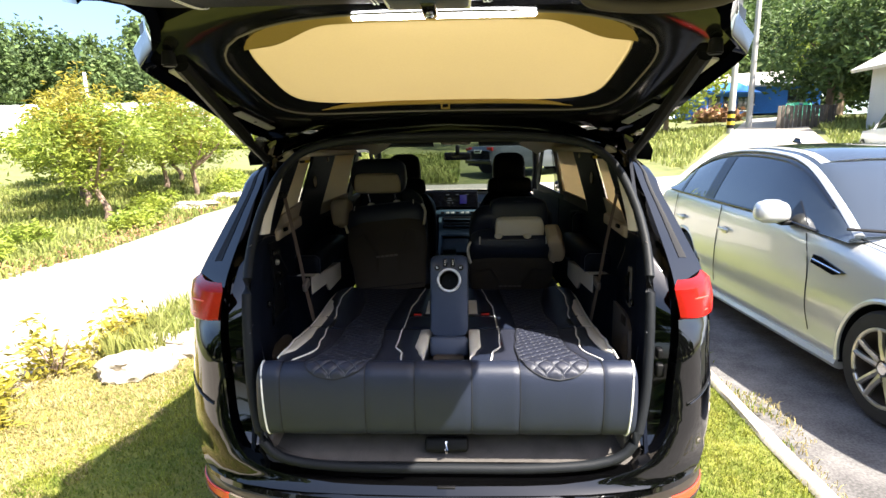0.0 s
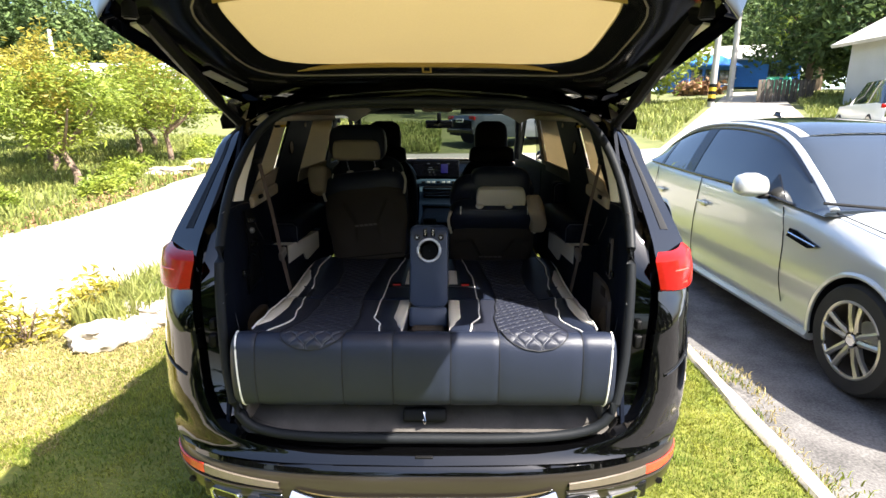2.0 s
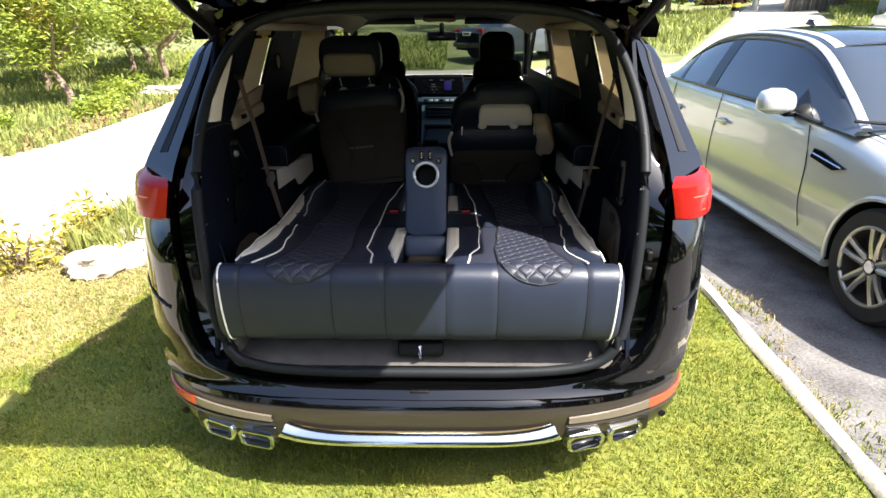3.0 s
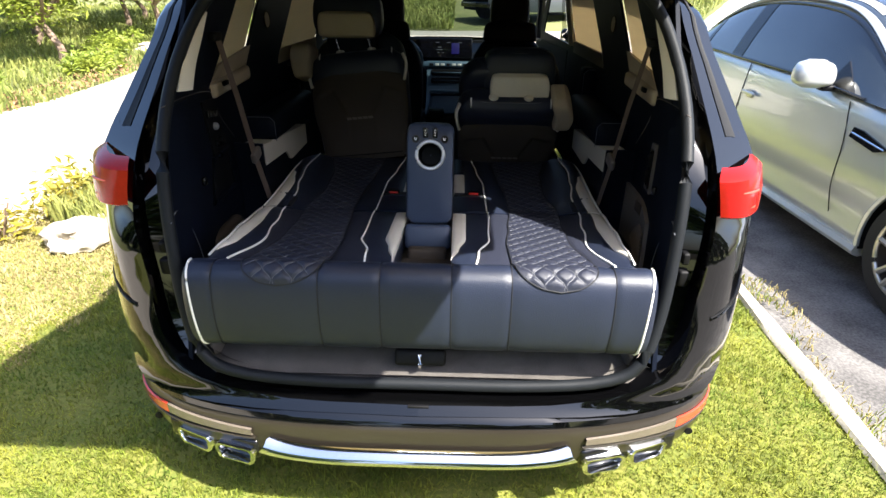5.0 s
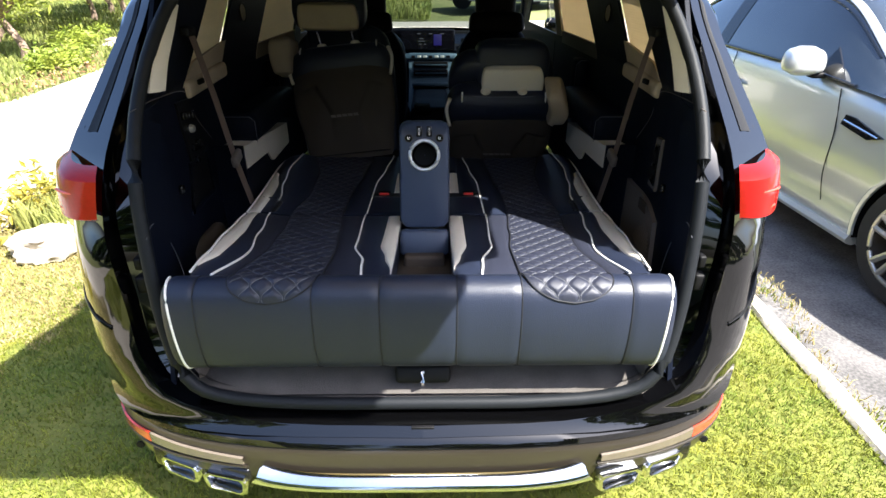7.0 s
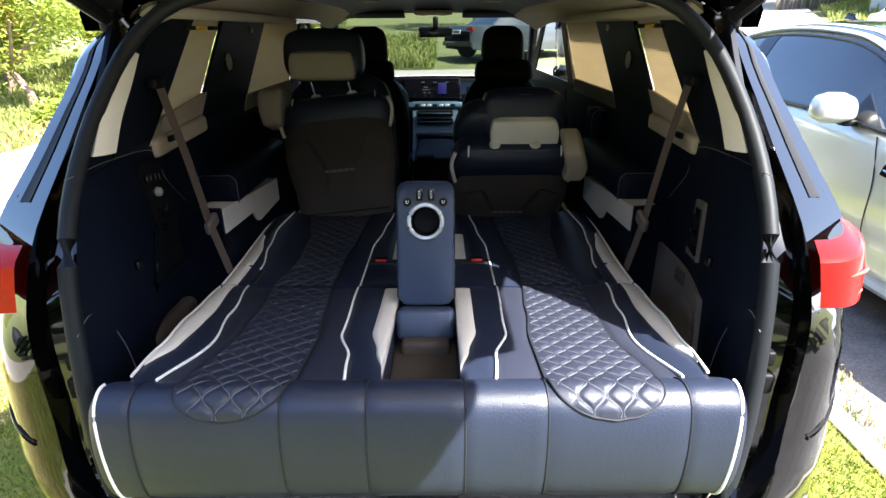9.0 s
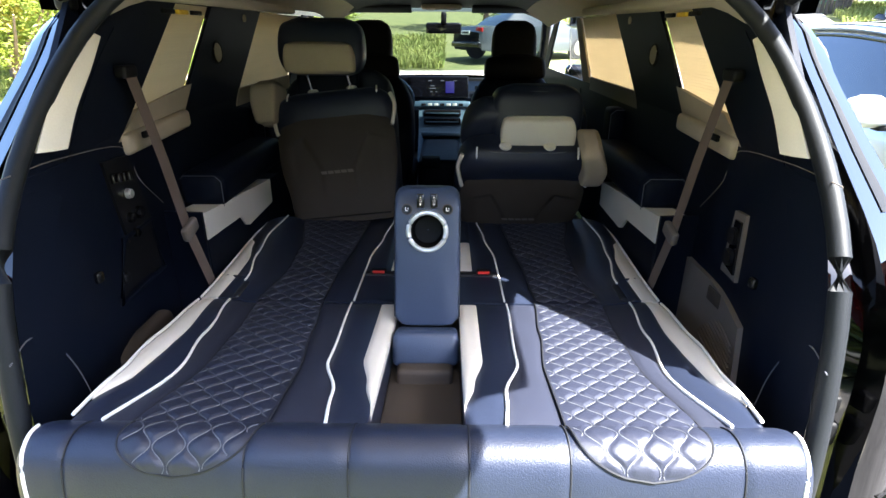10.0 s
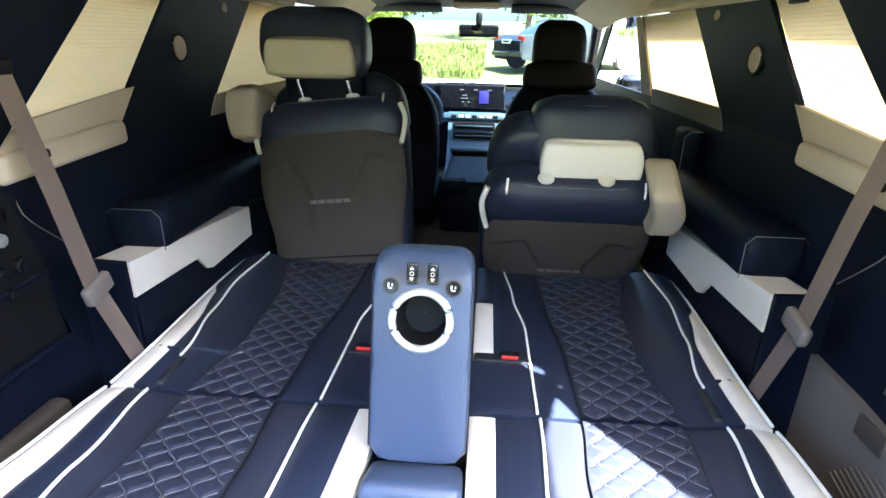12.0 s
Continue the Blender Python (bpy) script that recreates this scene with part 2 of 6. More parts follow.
def spline(pts, n):
    """n points on a Catmull-Rom curve through pts."""
    P = [Vector(p) for p in pts]
    P = [P[0] * 2 - P[1]] + P + [P[-1] * 2 - P[-2]]
    segs = len(P) - 3
    out = []
    for i in range(n):
        u = i / (n - 1) * segs
        k = min(int(u), segs - 1)
        f = u - k
        a, b, c, d = P[k:k + 4]
        out.append(0.5 * (2 * b + (c - a) * f + (2 * a - 5 * b + 4 * c - d) * f * f + (3 * b - a - 3 * c + d) * f ** 3))
    return out


def tube(pts, r, bm=None, seg=8, closed=False, flat=1.0):
    bm = bm or bmesh.new()
    P = [Vector(p) for p in pts]
    rings = []
    for i, p in enumerate(P):
        if closed:
            d = P[(i + 1) % len(P)] - P[i - 1]
        else:
            d = P[min(i + 1, len(P) - 1)] - P[max(i - 1, 0)]
        d.normalize()
        up = Vector((0, 0, 1)) if abs(d.z) < 0.9 else Vector((0, 1, 0))
        s = d.cross(up).normalized()
        u = s.cross(d)
        rr = r[i] if isinstance(r, (list, tuple)) else r
        rings.append([bm.verts.new(p + s * math.cos(a) * rr + u * math.sin(a) * rr * flat) for a in (2 * math.pi * k / seg for k in range(seg))])
    for i in range(len(rings) - (0 if closed else 1)):
        a, b = rings[i], rings[(i + 1) % len(rings)]
        for k in range(seg):
            bm.faces.new((a[k], a[(k + 1) % seg], b[(k + 1) % seg], b[k]))
    if not closed:
        bm.faces.new(rings[0][::-1])
        bm.faces.new(rings[-1])
    return bm


def loft(rings, bm=None, closed=False, caps=False):
    """Skin between rings of equally many points."""
    bm = bm or bmesh.new()
    V = [[bm.verts.new(p) for p in ring] for ring in rings]
    n = len(V[0])
    for a, b in zip(V, V[1:]):
        for k in range(n if closed else n - 1):
            bm.faces.new((a[k], a[(k + 1) % n], b[(k + 1) % n], b[k]))
    if caps:
        bm.faces.new(V[0][::-1])
        bm.faces.new(V[-1])
    bmesh.ops.recalc_face_normals(bm, faces=bm.faces[:])
    return bm


def sheet(fn, nu, nv, thick=0.0, bm=None):
    """Grid of fn(u, v); thick gives it depth against its normal."""
    bm = bm or bmesh.new()
    V = [[bm.verts.new(fn(i / nu, j / nv)) for j in range(nv + 1)] for i in range(nu + 1)]
    F = [bm.faces.new((V[i][j], V[i + 1][j], V[i + 1][j + 1], V[i][j + 1])) for i in range(nu) for j in range(nv)]
    if thick:
        bm.normal_update()
        bmesh.ops.solidify(bm, geom=F, thickness=thick)
    return bm


def prism(poly, d, bm=None):
    """Polygon (3D points, flat) pushed by vector d."""
    bm = bm or bmesh.new()
    a = [bm.verts.new(p) for p in poly]
    b = [bm.verts.new(Vector(p) + Vector(d)) for p in poly]
    n = len(a)
    bm.faces.new(a)
    bm.faces.new(b[::-1])
    for i in range(n):
        bm.faces.new((a[i], b[i], b[(i + 1) % n], a[(i + 1) % n]))
    bmesh.ops.recalc_face_normals(bm, faces=bm.faces[:])
    return bm


def mixv(a, b, t):
    return a + (b - a) * t


def steps(t, table):
    """Value at t in rows of (t, value), smoothly eased."""
    if t <= table[0][0]:
        return table[0][1]
    for (t0, v0), (t1, v1) in zip(table, table[1:]):
        if t <= t1:
            f = (t - t0) / (t1 - t0)
            f = f * f * (3 - 2 * f)
            return v0 + (v1 - v0) * f
    return table[-1][1]


def terrain(x, y):
    """Height of the ground: level round the cars, rising ahead."""
    d = max(0.0, y - 6.0)
    side = 0.05 * max(0.0, x - 4.0) * min(1.0, d / 5.0)
    return 0.07 * (d - 1.2 * (1 - math.exp(-d / 1.2))) + min(side, 1.2)


# ---- the van ----
def mirrored(half):
    """Closed-in-the-middle contour from its right half (bottom centre to top centre)."""
    return half + [Vector((-p.x, p.y, p.z)) for p in half[::-1][1:]]


N = 40
OPENING = spline([(0, -.10, .484), (.3, -.10, .486), (.52, -.095, .505), (.62, -.085, .56), (.665, -.05, .70), (.688, .0, .90), (.70, .06, 1.08),
                  (.712, .17, 1.22), (.70, .30, 1.36), (.655, .41, 1.48), (.55, .47, 1.56), (.3, .49, 1.595), (0, .5, 1.60)], N)
CUT = spline([(0, -.165, .452), (.4, -.15, .455), (.66, -.11, .50), (.745, -.065, .60), (.77, -.03, .74), (.785, -.01, .88), (.79, .017, .975),
              (.795, .10, 1.10), (.785, .255, 1.25), (.755, .375, 1.40), (.70, .465, 1.53), (.4, .52, 1.62), (0, .54, 1.65)], N)
CORNER = spline([(0, -.185, .43), (.5, -.165, .43), (.80, -.09, .44), (.925, .04, .50), (.953, .09, .66), (.95, .12, .85), (.945, .14, .98),
                 (.932, .17, 1.09), (.897, .285, 1.22), (.85, .385, 1.35), (.79, .475, 1.48), (.45, .57, 1.67), (0, .585, 1.70)], N)
SIDE = spline([(0, -.17, .428), (.5, -.15, .428), (.83, -.04, .43), (.955, .2, .48), (.985, .35, .66), (.985, .38, .85), (.98, .39, .98),
               (.965, .41, 1.10), (.93, .50, 1.22), (.885, .56, 1.35), (.815, .62, 1.48), (.45, .68, 1.69), (0, .70, 1.72)], N)

van = thing("minivan", (0, 2.4, 0), "black glossy minivan with raised tailgate parked on a lawn", "minivan")


def toward(a, b, f, dy=0.0):
    return [p.lerp(q, f) + Vector((0, dy, 0)) for p, q in zip(a, b)]


def full_cheek(f):
    """Ring between corner and shut line; the cheeks below the lamps are full, the pillars above them flat."""
    return [p + Vector((0, -.19 * f * (1 - f) * min(1, max(0, (.96 - p.z) / .08)) * min(1, max(0, (p.z - .46) / .12)), 0)) for p in toward(CORNER, CUT, f)]


body = part("rear_body", loft([mirrored(r) for r in (SIDE, toward(CORNER, SIDE, .35), CORNER, full_cheek(.12), full_cheek(.3), full_cheek(.5), full_cheek(.7), full_cheek(.9), CUT)]), M["paint"], van,
            "black gloss rear corner panels and roof edge")
part("tailgate_jamb", loft([mirrored(r) for r in (CUT, toward(CUT, OPENING, .08, .05), toward(CUT, OPENING, .6, .065), toward(CUT, OPENING, .97, .03))]), M["paint"], van,
     "black painted recessed jamb round the opening")
def cheek_at(f, z):
    ring = full_cheek(f)
    k = min(range(len(ring)), key=lambda i: abs(ring[i].z - z) + (ring[i].x < .6))
    a, b = (ring[k], ring[k + 1]) if ring[k].z <= z else (ring[k - 1], ring[k])
    return a.lerp(b, (z - a.z) / (b.z - a.z))


for s in (1, -1):
    edge = [cheek_at(.02 + .08 * i, .742 - .006 * i) for i in range(10)]
    part("panel_gap", tube([Vector((s * p.x, p.y - .0005, p.z)) for p in edge], .0028, seg=6), M["black"], body)
    part("panel_lip", tube([Vector((s * p.x, p.y - .001, p.z - .007)) for p in edge], .0035, seg=6), M["paint"], body)
seal = bmesh.new()
tube([p + Vector((0, -.012, 0)) for p in mirrored(OPENING)[:-1]], .017, seal, 10, closed=True)
part("rubber_seal", seal, M["rubber"], van, "thick black rubber door seal")
# groove strips and caps on the rear pillars
for s in (1, -1):
    up = [k for k in range(N) if 1.13 < CUT[k].z < 1.56]
    a = [Vector((s * p.x, p.y - .003, p.z)) for p in (CORNER[k].lerp(CUT[k], .62) for k in up)]
    b = [Vector((s * p.x, p.y - .003, p.z)) for p in (CORNER[k].lerp(CUT[k], .62 - .26 * (1 - .6 * i / len(up))) for i, k in enumerate(up))]
    part("pillar_groove", loft([a, [(p + q) / 2 + Vector((0, .002, 0)) for p, q in zip(a, b)], b]), M["black"], van)
    part("pillar_cap", rbox((.05, .02, .045), (s * .872, .205, 1.135), .006, (-40, 0, 0)), M["gloss"], van)
    # lamp
    rings = []
    for z, xi, yi, xo, yo in ((.972, .79, .012, .948, .115), (.98, .787, .0, .953, .112), (1.03, .774, -.003, .953, .12), (1.075, .762, -.002, .946, .14), (1.084, .766, .01, .94, .16), (1.09, .80, .08, .936, .20)):
        rings.append([Vector((s * (mixv(xi, xo, f) - .010 * f), mixv(yi, yo, f ** 2.2) - .010 - .012 * math.sin(f * math.pi), z + .012 * f * (1 if z > 1.03 else 0))) for f in (i / 12 for i in range(13))])
    lamp = part("tail_lamp", loft(rings), M["red"], van, "red tail lamp lens")
    for z in (1.0, 1.045):
        part("lamp_bar", tube([Vector((s * (.776 + .177 * f), mixv(-.002, .118, f ** 2.2) - .004 - .012 * math.sin(f * math.pi), z)) for f in (.14 + .07 * i for i in range(8))], .0035), M["reflector"], lamp)
    part("door_stop", rbox((.02, .03, .035), (s * .738, .03, .84), .006), M["black"], van)
    part("striker_block", rbox((.03, .04, .05), (s * .74, .03, .78), .008), M["black"], van)

# bumper
plan = [(0, -.20), (.3, -.195), (.55, -.165), (.75, -.10), (.88, .0), (.945, .13), (.965, .35)]


def bumper_ring(z, inset, tight=1.0):
    half = spline([(x * tight, y + inset, z) for x, y in plan], 26)
    return [Vector((-p.x, p.y, p.z)) for p in half[::-1][:-1]] + half


part("bumper_upper", loft([bumper_ring(.432, .03, .985), bumper_ring(.42, .006), bumper_ring(.405, .0), bumper_ring(.398, .006)]), M["paint"], van, "gloss black bumper edge")
bumper = part("bumper", loft([bumper_ring(.40, .006), bumper_ring(.385, -.004), bumper_ring(.30, -.006), bumper_ring(.265, .005), bumper_ring(.245, .05, .98), bumper_ring(.19, .10, .96)]),
              M["bumper"], van, "satin bronze grey lower bumper")


def on_bumper(x, z, out=0.008):
    half = spline([(a, b, 0) for a, b in plan], 60)
    for p, q in zip(half, half[1:]):
        if p.x <= abs(x) <= q.x:
            f = (abs(x) - p.x) / max(1e-6, q.x - p.x)
            y = p.y + (q.y - p.y) * f
            return Vector((x, y - .006 - out, z))
    return Vector((x, half[-1].y, z))


for s in (1, -1):
    def strip(x0, x1, z0, z1, z2, z3):
        return loft([[on_bumper(s * mixv(x0, x1, i / 12), mixv(a, b, i / 12), o) for i in range(13)] for a, b, o in ((z0, z2, 0.001), (z0, z2, .009), (z1, z3, .009), (z1, z3, .001))])
    part("reflector", strip(.76, .935, .348, .380, .338, .362), M["reflector"], bumper, "red reflector strip")
    part("reflector_lens", strip(.478, .758, .347, .368, .349, .380), M["amber"], bumper, "pale grey lens strip")
    part("reflector_trim", tube([on_bumper(s * mixv(.47, .94, i / 14), mixv(.334, .328, i / 14), .003) for i in range(15)], .005), M["bumper"], bumper)
    for x in (.40, .83):
        part("parking_sensor", cyl(.012, .012, .006, Matrix.Translation(on_bumper(s * x, .33 if x < .5 else .285, .004)) @ pose(0, 0, 0, 90, 0, 0), 16, bevel=.001), M["black"], bumper)
    part("exhaust_recess", rbox((.32, .05, .075), (s * .615, -.125, .285), .015, (0, 0, s * 17)), M["gloss"], van)
    for x, y in ((.548, -.165), (.69, -.115)):
        yaw = s * (14 if x < .6 else 22)
        tip = bmesh.new()
        m = pose(s * (x - .008), y - .02, .27, 0, 0, yaw)
        rings = []
        for dy, k in ((.10, .92), (0, 1.0), (-.006, .97), (-.006, .80), (.004, .76), (.08, .72)):
            w, h = .068 * k, .030 * k
            ring = [(-w, h * .55), (-w * .85, h), (w * .78, h), (w, h * .5), (w * .86, -h * .8), (w * .7, -h), (-w * .75, -h), (-w * .95, -h * .6)]
            rings.append([m @ Vector((px * s, dy, pz)) for px, pz in ring])
        loft(rings, tip, closed=True)
        t = part("exhaust_tip", tip, M["chrome"], van, "chrome twin exhaust tip")
        part("tip_inside", rbox((.10, .01, .04), tuple(m @ Vector((0, .05, 0))), .006, (0, 0, yaw)), M["black"], t)
skid = []
for z, inset, w in ((.335, -.002, .42), (.332, -.012, .43), (.319, -.027, .435), (.314, -.032, .44), (.303, -.035, .45), (.295, -.03, .45), (.285, .05, .42)):
    skid.append([Vector((w * f, on_bumper(w * f, 0).y + inset, z + .02 * abs(f) ** 6)) for f in (i / 16 - 1 for i in range(33))])
part("skid_plate", loft(skid), M["chrome"], van, "polished silver lower skid plate")
for s in (1, -1):
    part("sill_corner_trim", rbox((.06, .10, .06), (s * .625, -.005, .535), .012, (-25, 0, s * 20)), M["taupe"], van)
part("gate_catch", rbox((.06, .01, .008), (0, -.166, .449), .002), M["black"], van)

# scuff plate with latch behind the opening
part("scuff_plate", sheet(lambda u, v: Vector((mixv(-.655, .655, u) * (1 - .02 * v), mixv(-.085, .10, v), .492 + .075 * min(1, v * 1.6) - .012 * abs(2 * u - 1) ** 8)), 24, 10, .01), M["carpet"], van, "grey textured scuff plate")
part("sill_floor", rbox((1.40, .36, .03), (0, .10, .465), .008), M["carpet"], van)
latch = part("latch_housing", rbox((.15, .08, .05), (0, -.045, .535), .012, (-28, 0, 0)), M["black"], van)
part("latch_hook", tube([(0, -.085, .525), (0, -.10, .545), (0, -.085, .565), (0, -.07, .555)], .005), M["chrome"], latch)

# lower sides, wheels, roof, front
for s in (1, -1):
    ys = [.2, .36, .6, 1.0, 1.5, 2.4, 3.3, 4.0, 4.5, 4.85, 5.0]
    sec = []
    for y in ys:
        nar = steps(y, [(.2, -.03), (.45, 0), (4.0, 0), (5.0, -.16)])
        top = steps(y, [(.2, 1.12), (3.6, 1.12), (4.3, 1.05), (5.0, .86)])
        sec.append([Vector((s * (x + nar), y + (.12 if y < .5 else 0), z)) for x, z in ((.93, .24), (.965, .34), (.985, .5), (.985, .75), (.975, .98), (.962, top))])
    side = part("side_panel", loft(sec), M["paint"], van, "black gloss side panel with sliding door")
    part("window_belt", tube([(s * .965, y, 1.125) for y in (.55, 1.5, 2.5, 3.6)], .008), M["chrome"], side)
    part("door_handle", rbox((.02, .2, .03), (s * .995, 2.25, .93), .008), M["paint"], side)
    part("side_glass", loft([[Vector((s * .962, y, 1.125)) for y in (.42, 1.2, 2.4, 3.55)], [Vector((s * .83, y, 1.5)) for y in (.72, 1.2, 2.3, 3.0)]]), M["tint"], van)
    part("roof_rail", tube([(s * .72, y, z) for y, z in ((.75, 1.70), (.9, 1.735), (2.0, 1.75), (2.9, 1.735), (3.05, 1.70))], .016), M["silverplastic"], van)
    for y in (1.05, 4.14):
        w = part("wheel", cyl(.365, .365, .24, pose(s * .88, y, .365, 0, 90, 0), 40, bevel=.03), M["tyre"], van)
        part("rim", cyl(.25, .22, .02, pose(s * 1.002, y, .365, 0, s * 90, 0), 30, bevel=.006), M["alloy"], w)
roof_rows = []
for y, z, w in ((.60, 1.675, .78), (.8, 1.725, .79), (1.5, 1.745, .80), (2.4, 1.74, .80), (3.0, 1.70, .78), (3.3, 1.65, .74)):
    roof_rows.append([Vector((w * f, y, z - .10 * abs(f) ** 3.5 - .10 * max(0, abs(f) - .85))) for f in (i / 12 - 1 for i in range(25))])
part("roof", sheet(lambda u, v: Vector(spline([r[int(round(v * 24))] for r in roof_rows], 21)[int(round(u * 20))]), 20, 24, .02), M["paint"], van, "black roof panel")
part("bonnet", loft([[Vector((w * f, y, z - .06 * abs(f) ** 3)) for f in (i / 8 - 1 for i in range(17))] for y, z, w in ((4.25, 1.10, .86), (4.6, 1.04, .86), (4.9, .95, .80), (5.02, .8, .78), (5.05, .4, .78), (5.0, .25, .76))]), M["paint"], van, "black bonnet and nose")
part("windscreen", loft([[Vector((.72 * f, 3.28 - .1 * f * f, 1.645 - .03 * f * f)) for f in (i / 8 - 1 for i in range(17))], [Vector((.82 * f, 4.28 - .22 * f * f, 1.10)) for f in (i / 8 - 1 for i in range(17))]]), M["ws"], van, "clear windscreen")
part("underbody", rbox((1.7, 4.4, .12), (0, 2.5, .36), .03), M["black"], van)

# ---- tailgate, raised ----
GATE = [(.50, 1.65), (.40, 1.685), (.28, 1.715), (.0, 1.785), (-.30, 1.862), (-.40, 1.89), (-.46, 1.897), (-.60, 1.89), (-.70, 1.862), (-.745, 1.845)]


GATE_PTS = spline([(0, y, z) for y, z in GATE], 60)
GATE_LEN = [0.0]
for p, q in zip(GATE_PTS, GATE_PTS[1:]):
    GATE_LEN.append(GATE_LEN[-1] + (q - p).length)


def gate_at(d):
    """Point (y, z) on the gate's inner face; d from 0 at the hinge to 1 at its lower edge."""
    d = min(1.0, max(0.0, d)) * GATE_LEN[-1]
    for k in range(len(GATE_PTS) - 1):
        if d <= GATE_LEN[k + 1]:
            f = (d - GATE_LEN[k]) / (GATE_LEN[k + 1] - GATE_LEN[k])
            p = GATE_PTS[k].lerp(GATE_PTS[k + 1], f)
            return p.y, p.z
    return GATE_PTS[-1].y, GATE_PTS[-1].z


def droop(x, d=0.0):
    """The gate's crown: its sides hang lower than its middle, but not at the lower edge."""
    return .07 * min(1.1, abs(x) / .77) ** 3 * (1 - min(1.0, max(0.0, (d - .70) / .12)))


def gate_w(d):
    return steps(d, [(0, .66), (.05, .70), (.16, .755), (.35, .775), (.66, .785), (.72, .71), (.78, .665), (.84, .68), (.92, .72), (.97, .70), (1, .64)])


skin = sheet(lambda u, v: Vector(((gate_w(v) - .06) * (2 * u - 1), gate_at(v)[0], gate_at(v)[1] + .10 + .02 * math.sin(v * math.pi) - .03 * abs(2 * u - 1) ** 8 - droop(gate_w(v) * (2 * u - 1), v))), 24, 30, .012)
bmesh.ops.delete(skin, geom=[f for f in skin.faces if abs(f.calc_center_median().x) < .63 and -.40 < f.calc_center_median().y < .33], context="FACES")
gate = part("tailgate", skin, M["paint"], van, "black tailgate raised overhead")


for s in (1, -1):
    part("gate_side", loft([[Vector((s * (gate_w(k / 24) + o), gate_at(k / 24)[0], gate_at(k / 24)[1] + l - droop(gate_w(k / 24), k / 24))) for k in range(25)] for o, l in ((-.035, -.01), (-.008, -.03), (.006, .015), (-.03, .07), (-.07, .108))]), M["paint"], gate)
part("gate_lip", loft([[Vector((x * .70, gate_at(1.0)[0] + o, gate_at(1.0)[1] + l + .01 * abs(x) ** 3)) for x in (i / 10 - 1 for i in range(21))] for o, l in ((.02, -.01), (-.01, .01), (-.012, .08), (.02, .115))]), M["panel"], gate)
# inner frame: rings from the outer edge to the window's edge
def gate_ring(shrink, lift):
    pts = []
    n = 64
    for i in range(n):
        a = 2 * math.pi * i / n
        c, s = math.cos(a), math.sin(a)
        ex = 4.2 + 9 * max(0, .5 - shrink)
        k = (abs(c) ** ex + abs(s) ** ex) ** (-1 / ex)
        cx, cv = c * k, s * k
        v = .385 + .365 * cv
        d = min(1, max(0, mixv(v, .42 + .26 * cv, shrink)))
        w = mixv(gate_w(d), .54, shrink)
        y, z = gate_at(d)
        pts.append(Vector((w * cx, y, z + lift - droop(w * cx, d))))
    return pts


part("inner_frame", loft([gate_ring(-.02, .06), gate_ring(0, .01), gate_ring(.25, -.004), gate_ring(.6, -.008), gate_ring(.9, .004), gate_ring(1.0, .018)], closed=True), M["gloss"], gate, "dark brown glossy gate frame")
part("frame_weld_line", tube(gate_ring(.72, -.006), .003, closed=True), M["taupe"], gate)


def blind_pt(u, v, d0, d1, lift):
    d = mixv(d0, d1, v)
    y, z = gate_at(d)
    c = (v - .5) * 2
    e = (1 - min(1, abs(c)) ** 5 * .10)
    return Vector(((.55 * (2 * u - 1)) * e, y, z + lift - droop(.55 * (2 * u - 1) * e)))


part("gate_window_glass", sheet(lambda u, v: blind_pt(u, v, .155, .69, .045), 8, 12), M["tint"], gate)
blind = part("gate_blind", sheet(lambda u, v: blind_pt(u, v, .16, .685, .016), 16, 20), M["gateblind"], gate, "beige pulled-down rear window blind")


def valance_pt(u, v):
    a = abs(2 * u - 1)
    w = min(1, max(0, (a - .5) / .36))
    d0 = .645 - .07 * w * w * (3 - 2 * w)
    d = mixv(d0, .692, v)
    y, z = gate_at(d)
    return Vector((.555 * (2 * u - 1) * (1 - .09 * max(0, (d - .63) / .065) ** 3), y, z + .008 - droop(.55 * (2 * u - 1))))


part("blind_valance", sheet(valance_pt, 60, 8, .003), M["valance"], blind, "mustard yellow shaped blind edge")
y, z = gate_at(.165)
part("blind_rail", tube([(f * .53, y, z + .008 - droop(f * .53)) for f in (i / 8 - 1 for i in range(17))], .008), M["valance"], blind)
part("blind_pull", tube([(-.014, y + .01, z + .005), (-.014, y + .04, z - .012), (.014, y + .04, z - .012), (.014, y + .01, z + .005)], .0045), M["valance"], blind, "beige pull loop")
y, z = gate_at(.70)
part("led_strip", rbox((.455, .022, .012), (.02, y + .01, z - .012), .005), M["led"], gate, "lit white cargo lamp strip")
# lower trim with latch, handle and stitching
trim = part("gate_trim", sheet(lambda u, v: Vector((mixv(-.735, .735, u) * (1 - .07 * max(0, v - .5)), gate_at(mixv(.76, 1.0, v))[0], gate_at(mixv(.76, 1.0, v))[1] - .04 * math.sin(min(1, v * 1.1) * math.pi) ** .5 + .04 * abs(2 * u - 1) ** 14)), 40, 14, .01), M["panel"], gate, "dark leather gate trim with stitching")
for x, bend in ((-.115, -.05), (.115, .05), (.62, .05), (-.50, -.04)):
    for dx in (-.004, .004):
        part("trim_stitch", tube([Vector((x + dx + bend * max(0, .4 - i / 10) ** 2 * 3, gate_at(mixv(.77, .98, i / 10))[0], gate_at(mixv(.77, .98, i / 10))[1] - .04 * math.sin(min(1, i / 10 * 1.1) * math.pi) ** .5 - .0045)) for i in range(1, 10)], .0013, seg=5), M["piping"], trim)
y, z = gate_at(.86)
y -= .075
cover = part("gate_latch_cover", rbox((.17, .15, .05), (.0, y, z - .045), .018, (6, 0, 0), 4), M["armleather"], trim, "smooth latch cover")
